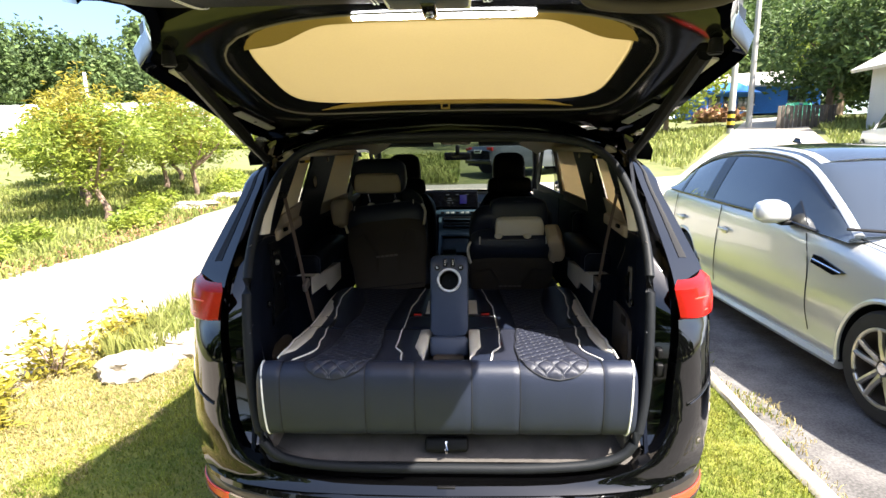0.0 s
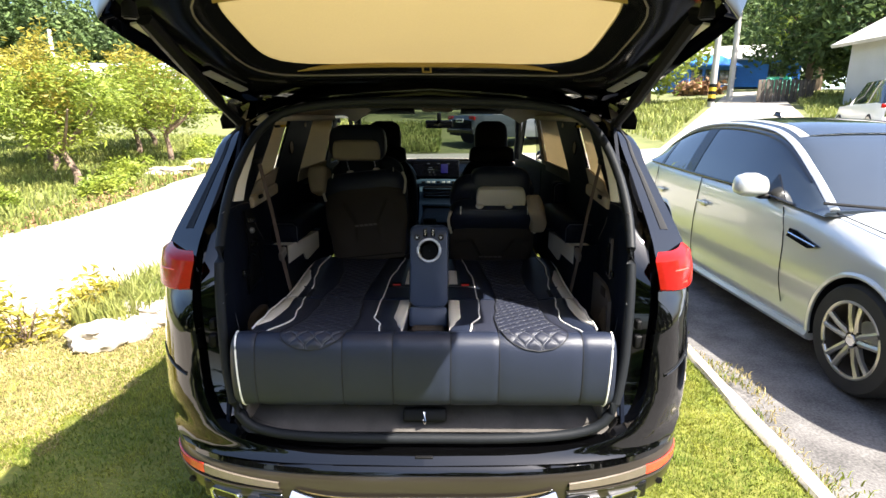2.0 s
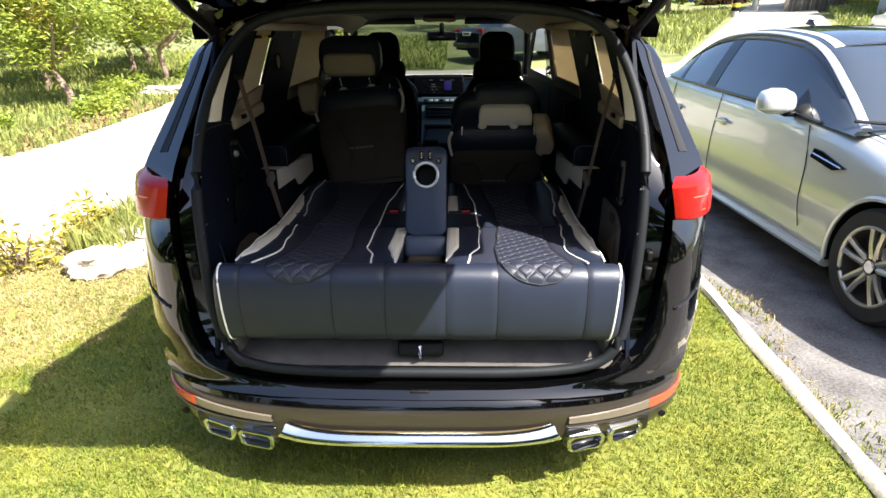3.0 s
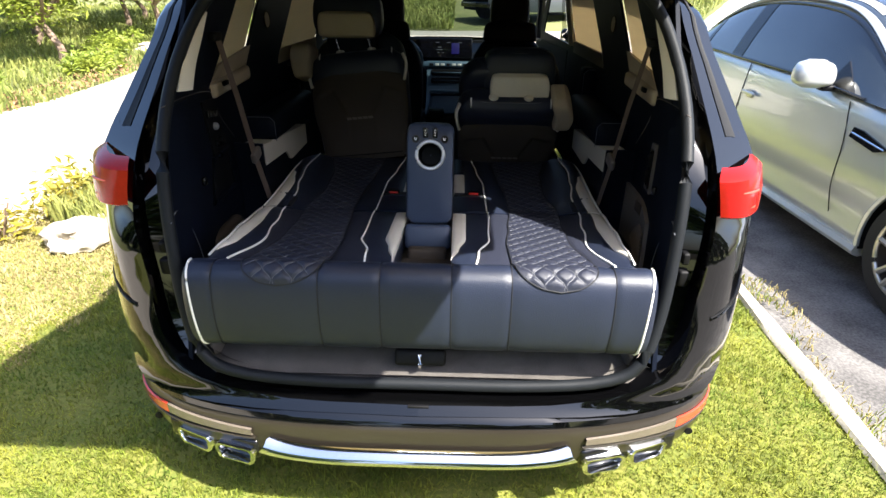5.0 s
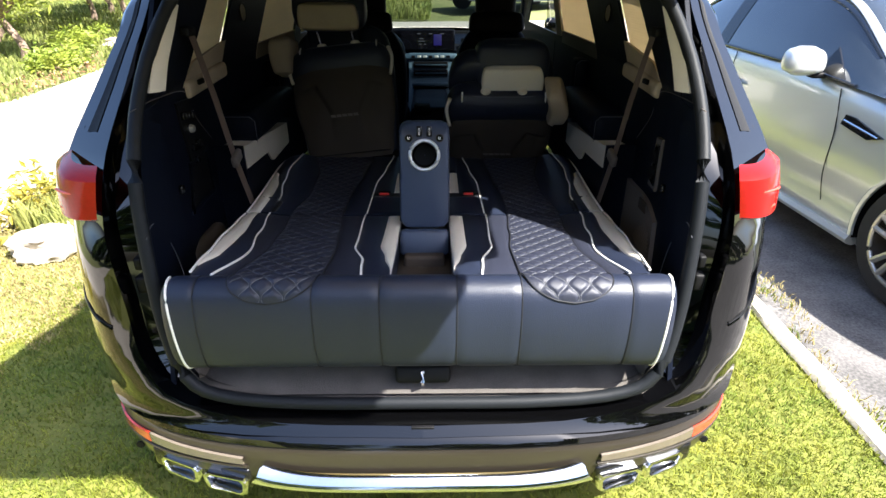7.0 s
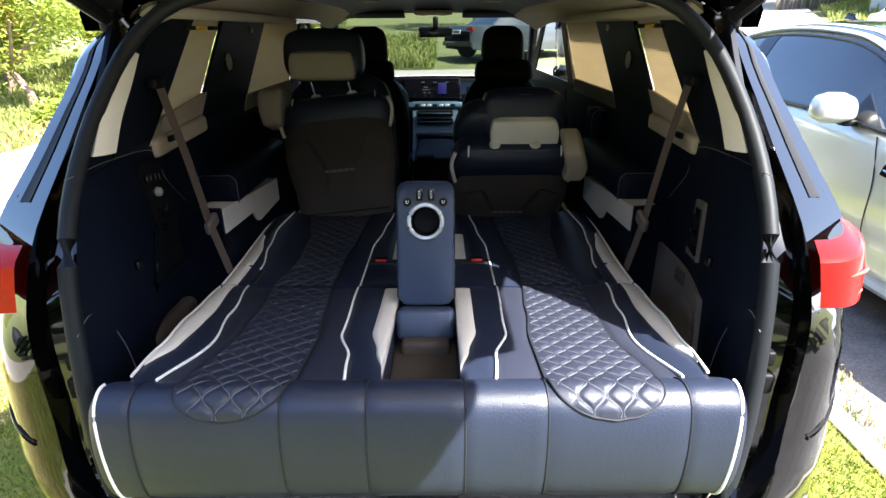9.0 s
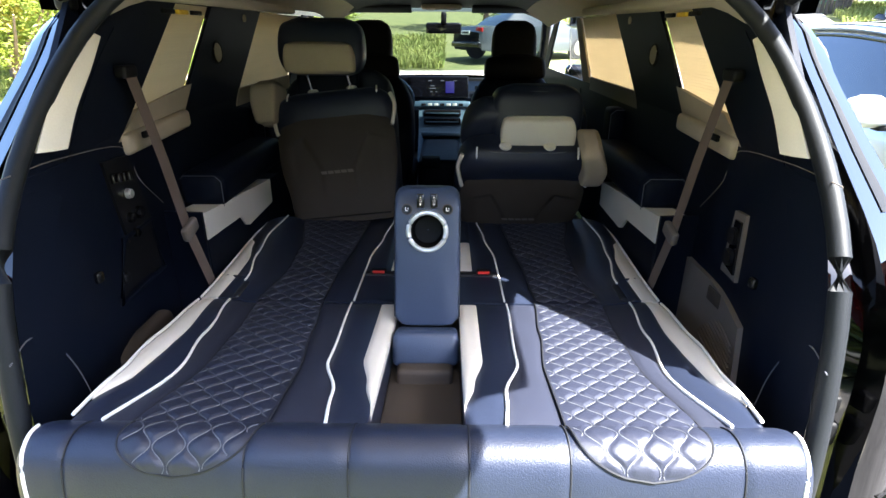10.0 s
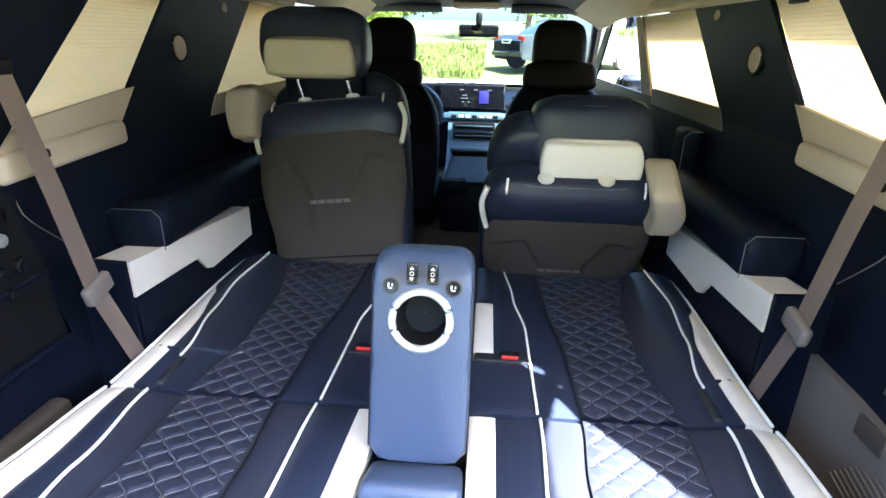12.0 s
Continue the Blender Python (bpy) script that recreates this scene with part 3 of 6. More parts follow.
for sx in (1, -1):
    part("cover_piping", tube([(sx * .081, y - .065, z - .068), (sx * .081, y + .045, z - .066), (sx * .07, y + .066, z - .060)], .0025, seg=6), M["piping"], cover)
part("gate_latch", rbox((.03, .11, .012), (.0, y + .03, z - .072), .005), M["gloss"], cover)
part("latch_bolt", cyl(.008, .008, .014, pose(0, y + .045, z - .077), 14, bevel=.002), M["chrome"], cover)
y, z = gate_at(.88)
part("pull_handle", tube(spline([(.31, y - .05, z - .03), (.325, y - .02, z - .06), (.45, y, z - .068), (.58, y - .02, z - .06), (.60, y - .05, z - .03)], 24), .019, flat=.75, seg=12), M["shell"], trim, "grey pull handle")
part("pull_pocket", rbox((.24, .08, .02), (.43, y - .02, z - .038), .009), M["black"], trim)
for s in (1, -1):
    y, z = gate_at(.62)
    strut = part("gas_strut", tube([(s * .735, .43, 1.515), (s * .732, .16, 1.62)], .017), M["black"], van, "black gas strut")
    part("strut_cylinder", tube([(s * .732, .24, 1.59), (s * .705, y + .02, z - .07)], .022), M["black"], strut)
    part("ball_joint", rbox((.035, .035, .05), (s * .735, .435, 1.51), .01), M["black"], strut)
    part("hinge_bracket", rbox((.07, .12, .02), (s * .63, .50, 1.635), .006, (20, 0, s * 10)), M["gloss"], van)
    for d0, d1, w in ((.12, .30, .028), (.50, .60, .035)):
        a, c = gate_at(d0), gate_at(d1)
        xa, xc = gate_w(d0) - .045, gate_w(d1) - .04
        br = part("bracket", prism([(s * (xa - w), a[0], a[1] - droop(xa) - .012), (s * xa, a[0], a[1] - droop(xa) - .018), (s * xc, c[0], c[1] - droop(xc) - .018), (s * (xc - w), c[0], c[1] - droop(xc) - .012)], (0, 0, .006)), M["steel"], gate, "bare steel bracket with holes")
        part("bracket_hole", cyl(.006, .006, .004, pose(s * (mixv(xa, xc, .5) - w / 2), (a[0] + c[0]) / 2, (a[1] + c[1]) / 2 - droop(xa) - .019), 12), M["black"], br)
    part("gate_bumper", cyl(.02, .016, .04, pose(s * .70, gate_at(.66)[0], gate_at(.66)[1] - droop(.70) - .025), 14, bevel=.004), M["black"], gate)


part("roof_spoiler", loft([[Vector((.80 * f, y, z - .10 * abs(f) ** 3)) for f in (i / 12 - 1 for i in range(25))] for y, z in ((.34, 1.80), (.45, 1.79), (.60, 1.75), (.72, 1.725), (.72, 1.70), (.56, 1.69), (.47, 1.70))]), M["paint"], van, "black roof spoiler over the gate hinge")


# ---- cabin lining ----
def wall_x(y, z):
    x = steps(y, [(-.05, .675), (.15, .71), (.6, .785), (1.2, .80), (3.6, .80)])
    return x - .13 * max(0, z - 1.2)


def qpatch(c, s, off=0.0, nu=8, nv=8, thick=.012):
    """Lining patch between four (y, z) corners on a side wall; off moves it inward."""
    (a, b, d, e) = [Vector((0, *p)) for p in c]

    def at(u, v):
        p = a.lerp(b, u).lerp(e.lerp(d, u), v)
        return Vector((s * (wall_x(p.y, p.z) - off), p.y, p.z))
    bm = sheet(at, nu, nv)
    F = bm.faces[:]
    bm.normal_update()
    ext = bmesh.ops.extrude_face_region(bm, geom=F)
    for v in ext["geom"]:
        if isinstance(v, bmesh.types.BMVert):
            v.co.x += s * thick
    bmesh.ops.recalc_face_normals(bm, faces=bm.faces[:])
    return bm


TOPZ = 1.525
for s in (1, -1):
    lin = part("side_lining", qpatch([(-.07, .5), (3.7, .5), (3.7, 1.2), (.16, 1.2)], s, 0, 60, 20), M["panel"], van, "dark navy leather side lining")
    part("rear_pillar_lining", qpatch([(.135, 1.2), (.17, 1.2), (.465, TOPZ), (.44, TOPZ)], s), M["panel"], van)
    part("belt_pillar_lining", qpatch([(.315, 1.2), (.61, 1.2), (.955, TOPZ), (.70, TOPZ)], s), M["panel"], van)
    part("rear_window_head", qpatch([(.455, 1.455), (.64, 1.455), (.72, TOPZ), (.5, TOPZ)], s, .001), M["panel"], van)
    part("centre_pillar_lining", qpatch([(.95, 1.2), (1.45, 1.2), (1.73, TOPZ), (1.225, TOPZ)], s), M["panel"], van)
    part("front_pillar_lining", qpatch([(2.22, 1.2), (2.38, 1.2), (2.5, TOPZ), (2.4, TOPZ)], s), M["suede" if s > 0 else "panel"], van)
    part("windscreen_pillar_lining", qpatch([(3.55, 1.2), (3.75, 1.2), (3.15, TOPZ), (3.02, TOPZ)], s), M["panel"], van)
    # blinds with pleats
    for nm, c in (("side_blind", [(.53, 1.2), (.97, 1.2), (1.24, TOPZ), (.94, TOPZ)]), ("door_blind", [(1.44, 1.2), (2.25, 1.2), (2.44, TOPZ), (1.71, TOPZ)])):
        bl = part(nm, qpatch(c, s, -.022, 6, 40, .002), M["blind"], van, "pale yellow drawn window blind")
        (y0, z0), (y1, _), (y2, z2), (y3, _) = c
        for k in range(1, 36):
            f = k / 36
            part("pleat", tube([(s * (wall_x(mixv(y0, y3, f), mixv(z0, z2, f)) + .02), mixv(y0, y3, f), mixv(z0, z2, f)), (s * (wall_x(mixv(y1, y2, f), mixv(z0, z2, f)) + .02), mixv(y1, y2, f), mixv(z0, z2, f))], .0004, seg=4), M["blind"], bl)
    # ivory strip along the rear pillar, set into the dark lining
    part("quarter_lining", qpatch([(.165, 1.2), (.33, 1.2), (.72, TOPZ), (.46, TOPZ)], s, -.002), M["panel"], van)
    outer = spline([(s * .690, .186, 1.243), (s * .692, .245, 1.31), (s * .690, .31, 1.375), (s * .683, .40, 1.447)], 14)
    inner = spline([(s * .681, .256, 1.237), (s * .683, .312, 1.305), (s * .683, .385, 1.375), (s * .680, .437, 1.437)], 14)
    deep = Vector((s * .016, .01, 0))
    part("pillar_strip", loft([[p + deep for p in outer], outer, [(p + q) / 2 - deep * .25 for p, q in zip(outer, inner)], inner, [p + deep for p in inner]]), M["white"], van, "ivory leather strip along the rear pillar")
    part("strip_return", loft([[p + deep for p in inner], [Vector((s * (wall_x(p.y + .07, p.z) + .002), p.y + .07, p.z)) for p in inner]]), M["panel"], van)
    # ivory sill cards under the windows
    part("window_sill_card", qpatch([(.585, 1.185), (.972, 1.195), (1.045, 1.29), (.69, 1.253)], s, .001, 8, 4), M["suede"], van, "ivory suede window sill")
    sill = part("window_pocket", rbox((.03, .37, .055), (s * (wall_x(.78, 1.19) - .004), .785, 1.183), .014, (3, 0, 0)), M["suede"], van, "ivory padded strap pocket")
    part("pocket_slot", rbox((.012, .045, .018), (s * (wall_x(.7, 1.18) - .021), .69, 1.19), .005), M["black"], sill)
    part("door_sill_card", qpatch([(1.43, 1.17), (2.2, 1.17), (2.2, 1.235), (1.47, 1.235)], s, .004, 8, 4), M["suede" if s < 0 else "taupe"], van)
    # pillar speaker and coat hooks
    spk = part("pillar_speaker", cyl(.032, .032, .008, pose(s * (wall_x(1.26, 1.378) - .002), 1.26, 1.378, 0, 90, 0), 28, bevel=.002), M["suede"], van, "round ivory fabric tweeter cover")
    part("speaker_ring", tube([(s * (wall_x(1.26, 1.378) - .003), 1.26 + .037 * math.cos(a), 1.378 + .037 * math.sin(a)) for a in (k * math.pi / 12 for k in range(24))], .004, closed=True), M["black"], spk)
    part("pillar_button", cyl(.014, .014, .006, pose(s * (wall_x(1.52, 1.5) - .002), 1.53, 1.495, 0, 90, 0), 18), M["suede"], van)
    # seams on the lining
    part("lining_seam", tube(spline([(s * (wall_x(y, z) - .001), y, z) for y, z in ((.10, 1.215), (.3, 1.21), (.6, 1.17), (.64, 1.08), (.74, .98))], 20), .0012, seg=5), M["taupe"], lin)
    part("cover_stitch", tube(spline([(s * (wall_x(y, z) - .002), y, z) for y, z in ((-.02, .93), (.05, .94), (.11, .90), (.16, .80), (.19, .66))], 24), .0014, seg=5), M["stitch"], lin)
    # rear corner lining
    part("corner_lining", loft([[Vector((s * (p.x - .004), p.y + .012, p.z)) for p in OPENING[9:26]], [Vector((s * (wall_x(p.y + .10, p.z) - .004), p.y + (.14 if p.z < 1.17 else .014), p.z)) for p in OPENING[9:26]]]), M["panel"], van, "dark leather corner lining")
    # seat belt
    b0, b1, b2 = Vector((s * .735, .615, 1.345)), Vector((s * .675, .638, .935)), Vector((s * .662, .70, .742))
    belt = part("seat_belt", loft([[p + Vector((0, dy, 0)) for dy in (-.024, -.008, .008, .024)] for p in (b0, b0.lerp(b1, .5) + Vector((-s * .004, 0, 0)), b1, b2)]), M["belt"], van, "taupe seat belt hanging from pillar")
    part("belt_guide", rbox((.03, .06, .03), tuple(b0 + Vector((s * .01, 0, .01))), .008), M["black"], belt)
    part("belt_tongue", rbox((.02, .075, .04), tuple(b1 + Vector((-s * .006, 0, 0))), .008, (15, 0, 0)), M["taupe"], belt)
    part("tie_hook", rbox((.014, .022, .026), (s * (wall_x(.31, .94) - .006), .312, .938), .005), M["gloss"], lin)
    # arm pad of the second row on the wheel housing
    pad = part("wheel_housing_pad", rbox((.15, .66, .115), (s * .73, 1.19, .98), .038, seg=5), M["panel"], van, "navy leather arm pad over wheel housing")
    part("pad_stitch", tube([(s * (.73 + x), .866, .98 + z) for x, z in ((-.068, -.05), (-.068, .03), (-.05, .048), (.05, .048), (.068, .03), (.068, -.04))], .0011, seg=5), M["stitch"], pad)
    part("housing_trim", prism([(s * .675, y, z) for y, z in ((.75, .945), (1.36, .89), (1.36, .795), (1.09, .79), (1.06, .80), (1.02, .845), (.75, .86))], (s * .09, 0, 0)), M["white"], van, "ivory panel beside the seat")
    part("housing_side", prism([(s * .682, y, z) for y, z in ((.76, .55), (.76, .93), (1.5, .88), (1.5, .55))], (s * .12, 0, 0)), M["panel"], van)
    part("housing_end", prism([(s * x, .745, z) for x, z in ((.677, .55), (.677, .95), (.80, .955), (.80, .55))], (0, -.012, 0)), M["panel"], van)

# right wall: lid, grab bezel
lid = part("storage_lid", qpatch([(.27, .63), (.79, .61), (.75, .825), (.32, .82)], 1, .014, 10, 6, .014), M["taupe"], van, "taupe storage lid with finger slot")
part("finger_slot", rbox((.006, .07, .04), (wall_x(.5, .8) - .0165, .515, .80), .003), M["shell"], lid)
for k in range(9):
    part("lid_rib", tube([(wall_x(.30, .7) - .017, .30 + .002 * k, .665 + .013 * k), (wall_x(.58, .7) - .017, .58 - .01 * k, .66 + .012 * k)], .003, seg=5), M["taupe"], lid)
bez = part("control_bezel", qpatch([(.425, .885), (.535, .872), (.52, 1.04), (.445, 1.05)], 1, .01, 6, 6, .01), M["taupe"], van, "taupe bezel with sockets")
part("control_panel", qpatch([(.435, .90), (.50, .90), (.495, 1.025), (.452, 1.03)], 1, .016, 4, 4, .006), M["gloss"], bez)
for z in (.935, .99):
    part("socket_cap", cyl(.022, .022, .014, pose(wall_x(.47, z) - .022, .47, z, 0, 90, 0), 22, bevel=.003), M["black"], bez)
# left wall: switch pod, pocket
pod = part("switch_pod", qpatch([(.52, .94), (.66, .93), (.60, 1.15), (.47, 1.16)], -1, .008, 6, 6, .01), M["black"], van, "black switch panel with knobs")
for yy, zz, r in ((.56, 1.06, .014), (.59, 1.0, .018), (.545, 1.0, .014), (.555, .955, .012)):
    part("knob", cyl(r, r * .85, .016, pose(-(wall_x(yy, zz) - .014), yy, zz, 0, 90, 0), 20, bevel=.003), M["silverplastic" if zz > 1.03 else "gloss"], pod)
for k in range(4):
    part("switch_key", rbox((.01, .018, .024), (-(wall_x(.5, 1.1) - .014), .50 + .022 * k, 1.115 - .003 * k), .003), M["gloss"], pod)
pocket = part("wall_pocket", qpatch([(.41, .83), (.66, .815), (.64, .955), (.50, .95)], -1, .004, 6, 6, .004), M["black"], van, "moulded open wall pocket")
part("pocket_rim", tube([Vector((-(wall_x(a, b) - .006), a, b)) for a, b in ((.40, .825), (.665, .808), (.648, .962), (.495, .957))], .007, closed=True), M["panel"], pocket)
part("pocket_cup", rbox((.02, .03, .03), (-(wall_x(.47, .86) - .006), .46, .868), .01), M["black"], pocket)
part("low_bin", rbox((.05, .26, .12), (-(wall_x(.45, .65) - .015), .45, .66), .02), M["shell"], van)
for s in (1, -1):
    part("cant_rail", loft([[Vector((s * x, y, z)) for y in (.50, 1.0, 1.6, 2.4, 3.05)] for x, z in ((.835, 1.49), (.84, 1.53), (.80, 1.60), (.74, 1.655), (.70, 1.63), (.735, 1.53))]), M["paint"], van, "black roof side rail")
    grip = part("door_grip", rbox((.07, .10, .17), (s * .765, 1.60, 1.07), .02), M["panel"], van)
    part("grip_stitch", tube([(s * (.765 + x), 1.548, 1.07 + z) for x, z in ((-.03, -.07), (-.03, .06), (-.01, .078), (.028, .078))], .0018, seg=5), M["stitch"], grip)
# headliner


def roof_in(x, y):
    return steps(y, [(.5, 1.585), (.8, 1.64), (2.6, 1.655), (3.3, 1.615)]) - .115 * abs(x / .745) ** 5


part("headliner", sheet(lambda u, v: Vector((mixv(-.56, .56, u), mixv(.50, 3.3, v), roof_in(mixv(-.56, .56, u), mixv(.50, 3.3, v)))), 16, 30, .012), M["black"], van, "dark suede headliner")
for s in (1, -1):
    part("headliner_side", sheet(lambda u, v: Vector((s * mixv(.562, .745, u), mixv(.50, 3.3, v), roof_in(mixv(.562, .745, u), mixv(.50, 3.3, v)) - .002)), 8, 30, .012), M["headliner"], van, "ivory cloth headliner edge")
for s in (1, -1):
    part("ceiling_track", rbox((.05, 1.4, .03), (s * .675, 1.2, 1.535), .012), M["headliner"], van)
    for k, yy in enumerate((.78, .86, .95)):
        part("curtain_hook", rbox((.012, .06, .012), (s * .695, yy, 1.497), .003), M["black" if k != 1 else "yellow"], van)
    part("ceiling_vent", rbox((.10, .16, .02), (s * .33, 2.2, 1.637), .008), M["suede"], van)
part("floor", rbox((1.56, 3.7, .04), (0, 1.98, .47), .01), M["carpet"], van, "dark carpeted van floor")


# ---- folded rear bench that makes the bed ----
def bed_z(x, y):
    """Top of the bed: reclined backrests behind y = .58, flat cushions ahead."""
    if y < .58:
        z = .836 - .159 * (y + .05)
    else:
        z = .736 - .004 * (y - .58)
    ax = abs(x)
    z += .014 * max(0.0, min(1.0, (ax - .50) / .1)) - .012 * max(0.0, (ax - .60) / .06) ** 2
    return z


def bed_half(y):
    return steps(y, [(-.1, .572), (.1, .592), (.3, .618), (.58, .648), (.6, .648), (1.3, .685)])


def lines(y):
    """Half-widths at y: edge, white strip's inner side, piping, quilt's outer and inner side, inner piping, inner white, slot."""
    e = bed_half(y)
    if y < .58:
        wi = e - steps(y, [(.0, 0.001), (.12, .03), (.27, .048), (.58, .046)])
        p1 = steps(y, [(-.1, .53), (.14, .495), (.34, .525), (.58, .56)])
        qo = steps(y, [(-.1, .474), (-.05, .474), (.16, .448), (.34, .458), (.58, .482)])
        qi = steps(y, [(-.1, .262), (-.05, .25), (.15, .252), (.36, .275), (.58, .297)])
        p2 = steps(y, [(-.1, .148), (.06, .162), (.2, .20), (.58, .217)])
        w2 = steps(y, [(.0, .083), (.1, .105), (.22, .128), (.58, .132)])
    else:
        wi = e - steps(y, [(.58, .05), (.85, .055), (1.02, .03), (1.10, .001)])
        p1 = steps(y, [(.58, .562), (.72, .562), (.9, .59), (1.1, .61), (1.3, .60)])
        qo = steps(y, [(.58, .488), (.8, .46), (1.0, .47), (1.3, .525)])
        qi = steps(y, [(.58, .30), (.8, .295), (1.0, .275), (1.3, .26)])
        p2 = steps(y, [(.58, .213), (.9, .21), (1.1, .185), (1.3, .165)])
        w2 = .130
    return e, wi, p1, qo, qi, p2, w2, .083


def strip_sheet(s, a, b, y0, y1, ny=24, nx=6, lift=0.0, puff=0.006, thick=.02):
    """Leather strip between two of the bed's lines, slightly padded."""
    def at(u, v):
        y = mixv(y0, y1, v)
        L = lines(y)
        x = mixv(L[a], L[b], u)
        z = bed_z(x, y) + lift + puff * (1 - (2 * u - 1) ** 4) * min(1, 12 * min(v, 1 - v) + .3)
        return Vector((s * x, y, z))
    bm = sheet(at, nx, ny)
    F = bm.faces[:]
    ext = bmesh.ops.extrude_face_region(bm, geom=F)
    for v in ext["geom"]:
        if isinstance(v, bmesh.types.BMVert):
            v.co.z -= thick
    bmesh.ops.recalc_face_normals(bm, faces=bm.faces[:])
    return bm


CW, CL = .0275, .054


def ogee(i, y):
    return CW * i + (1 if i % 2 else -1) * .43 * CW * math.sin(2 * math.pi * y / CL)


def quilt_sheet(s, y0, y1, tip):
    """Padded quilting with ogee cells; the seams pull the leather down."""
    nx, ny = 84, int((y1 - y0) / .004)

    def at(u, v):
        y = mixv(y0, y1, v)
        L = lines(y)
        x = mixv(L[4], L[3], u)
        d = min(abs(x - .2 - ogee(i, y)) for i in range(-2, 16))
        h = .0048 * (1 - math.exp(-(d / .0055) ** 2)) - .0015
        h *= min(1, 10 * min(u, 1 - u) + .1)
        return Vector((s * x, y, bed_z(x, y) + .006 + h))
    bm = sheet(at, nx, ny)
    if s < 0:
        bmesh.ops.reverse_faces(bm, faces=bm.faces[:])
    return bm


def quilt_threads(s, y0, y1):
    bm = bmesh.new()
    for i in range(-2, 16):
        run = []
        n = int((y1 - y0) / .0035)
        for k in range(n + 1):
            y = mixv(y0, y1, k / n)
            x = .2 + ogee(i, y)
            L = lines(y)
            if L[4] + .003 < x < L[3] - .003:
                run.append(Vector((s * x, y, bed_z(x, y) + .0062)))
            else:
                if len(run) > 3:
                    tube(run, .0008, bm, 4)
                run = []
        if len(run) > 3:
            tube(run, .0008, bm, 4)
    return bm


bench = thing("folded_rear_bench", (0, .2, .48), "navy and ivory leather rear bench reclined flat into a bed", "seat")
# long rounded roll at the back edge: the tops of the backrests
ROLL = [(.0, .79), (-.025, .825), (-.055, .848), (-.088, .857), (-.115, .848), (-.133, .825), (-.144, .78), (-.148, .72), (-.143, .66), (-.128, .622), (-.095, .604), (-.04, .60), (.06, .60)]
PROF = spline([(0, y, z) for y, z in ROLL], 40)
edges = [-.622, -.542, -.262, -.10, .087, .243, .51, .618]
for a, b in zip(edges, edges[1:]):

    def roll_pt(u, v, a=a, b=b):
        p = PROF[int(round(v * 39))]
        x = mixv(a, b, u)
        pull = .005 * (1 - (1 - min(1, 18 * min(u, 1 - u) * (b - a) / .28)) ** 2)
        c = Vector((0, .0, .71))
        out = (Vector((0, p.y, p.z)) - c)
        q = c + out * (1 + (pull - .005) * 4)
        taper = 1 - .07 * max(0, (abs(x) - .592) / .03) ** 2
        q = c + (q - c) * taper
        return Vector((x, q.y, q.z))
    part("roll_panel", sheet(roll_pt, 12, 39), M["navy"], bench, "navy leather backrest end panel")
for x in edges[1:-1]:
    part("roll_seam", tube([Vector((x, p.y * .985, p.z - .001)) for p in PROF], .0016, seg=5), M["seam"], bench)
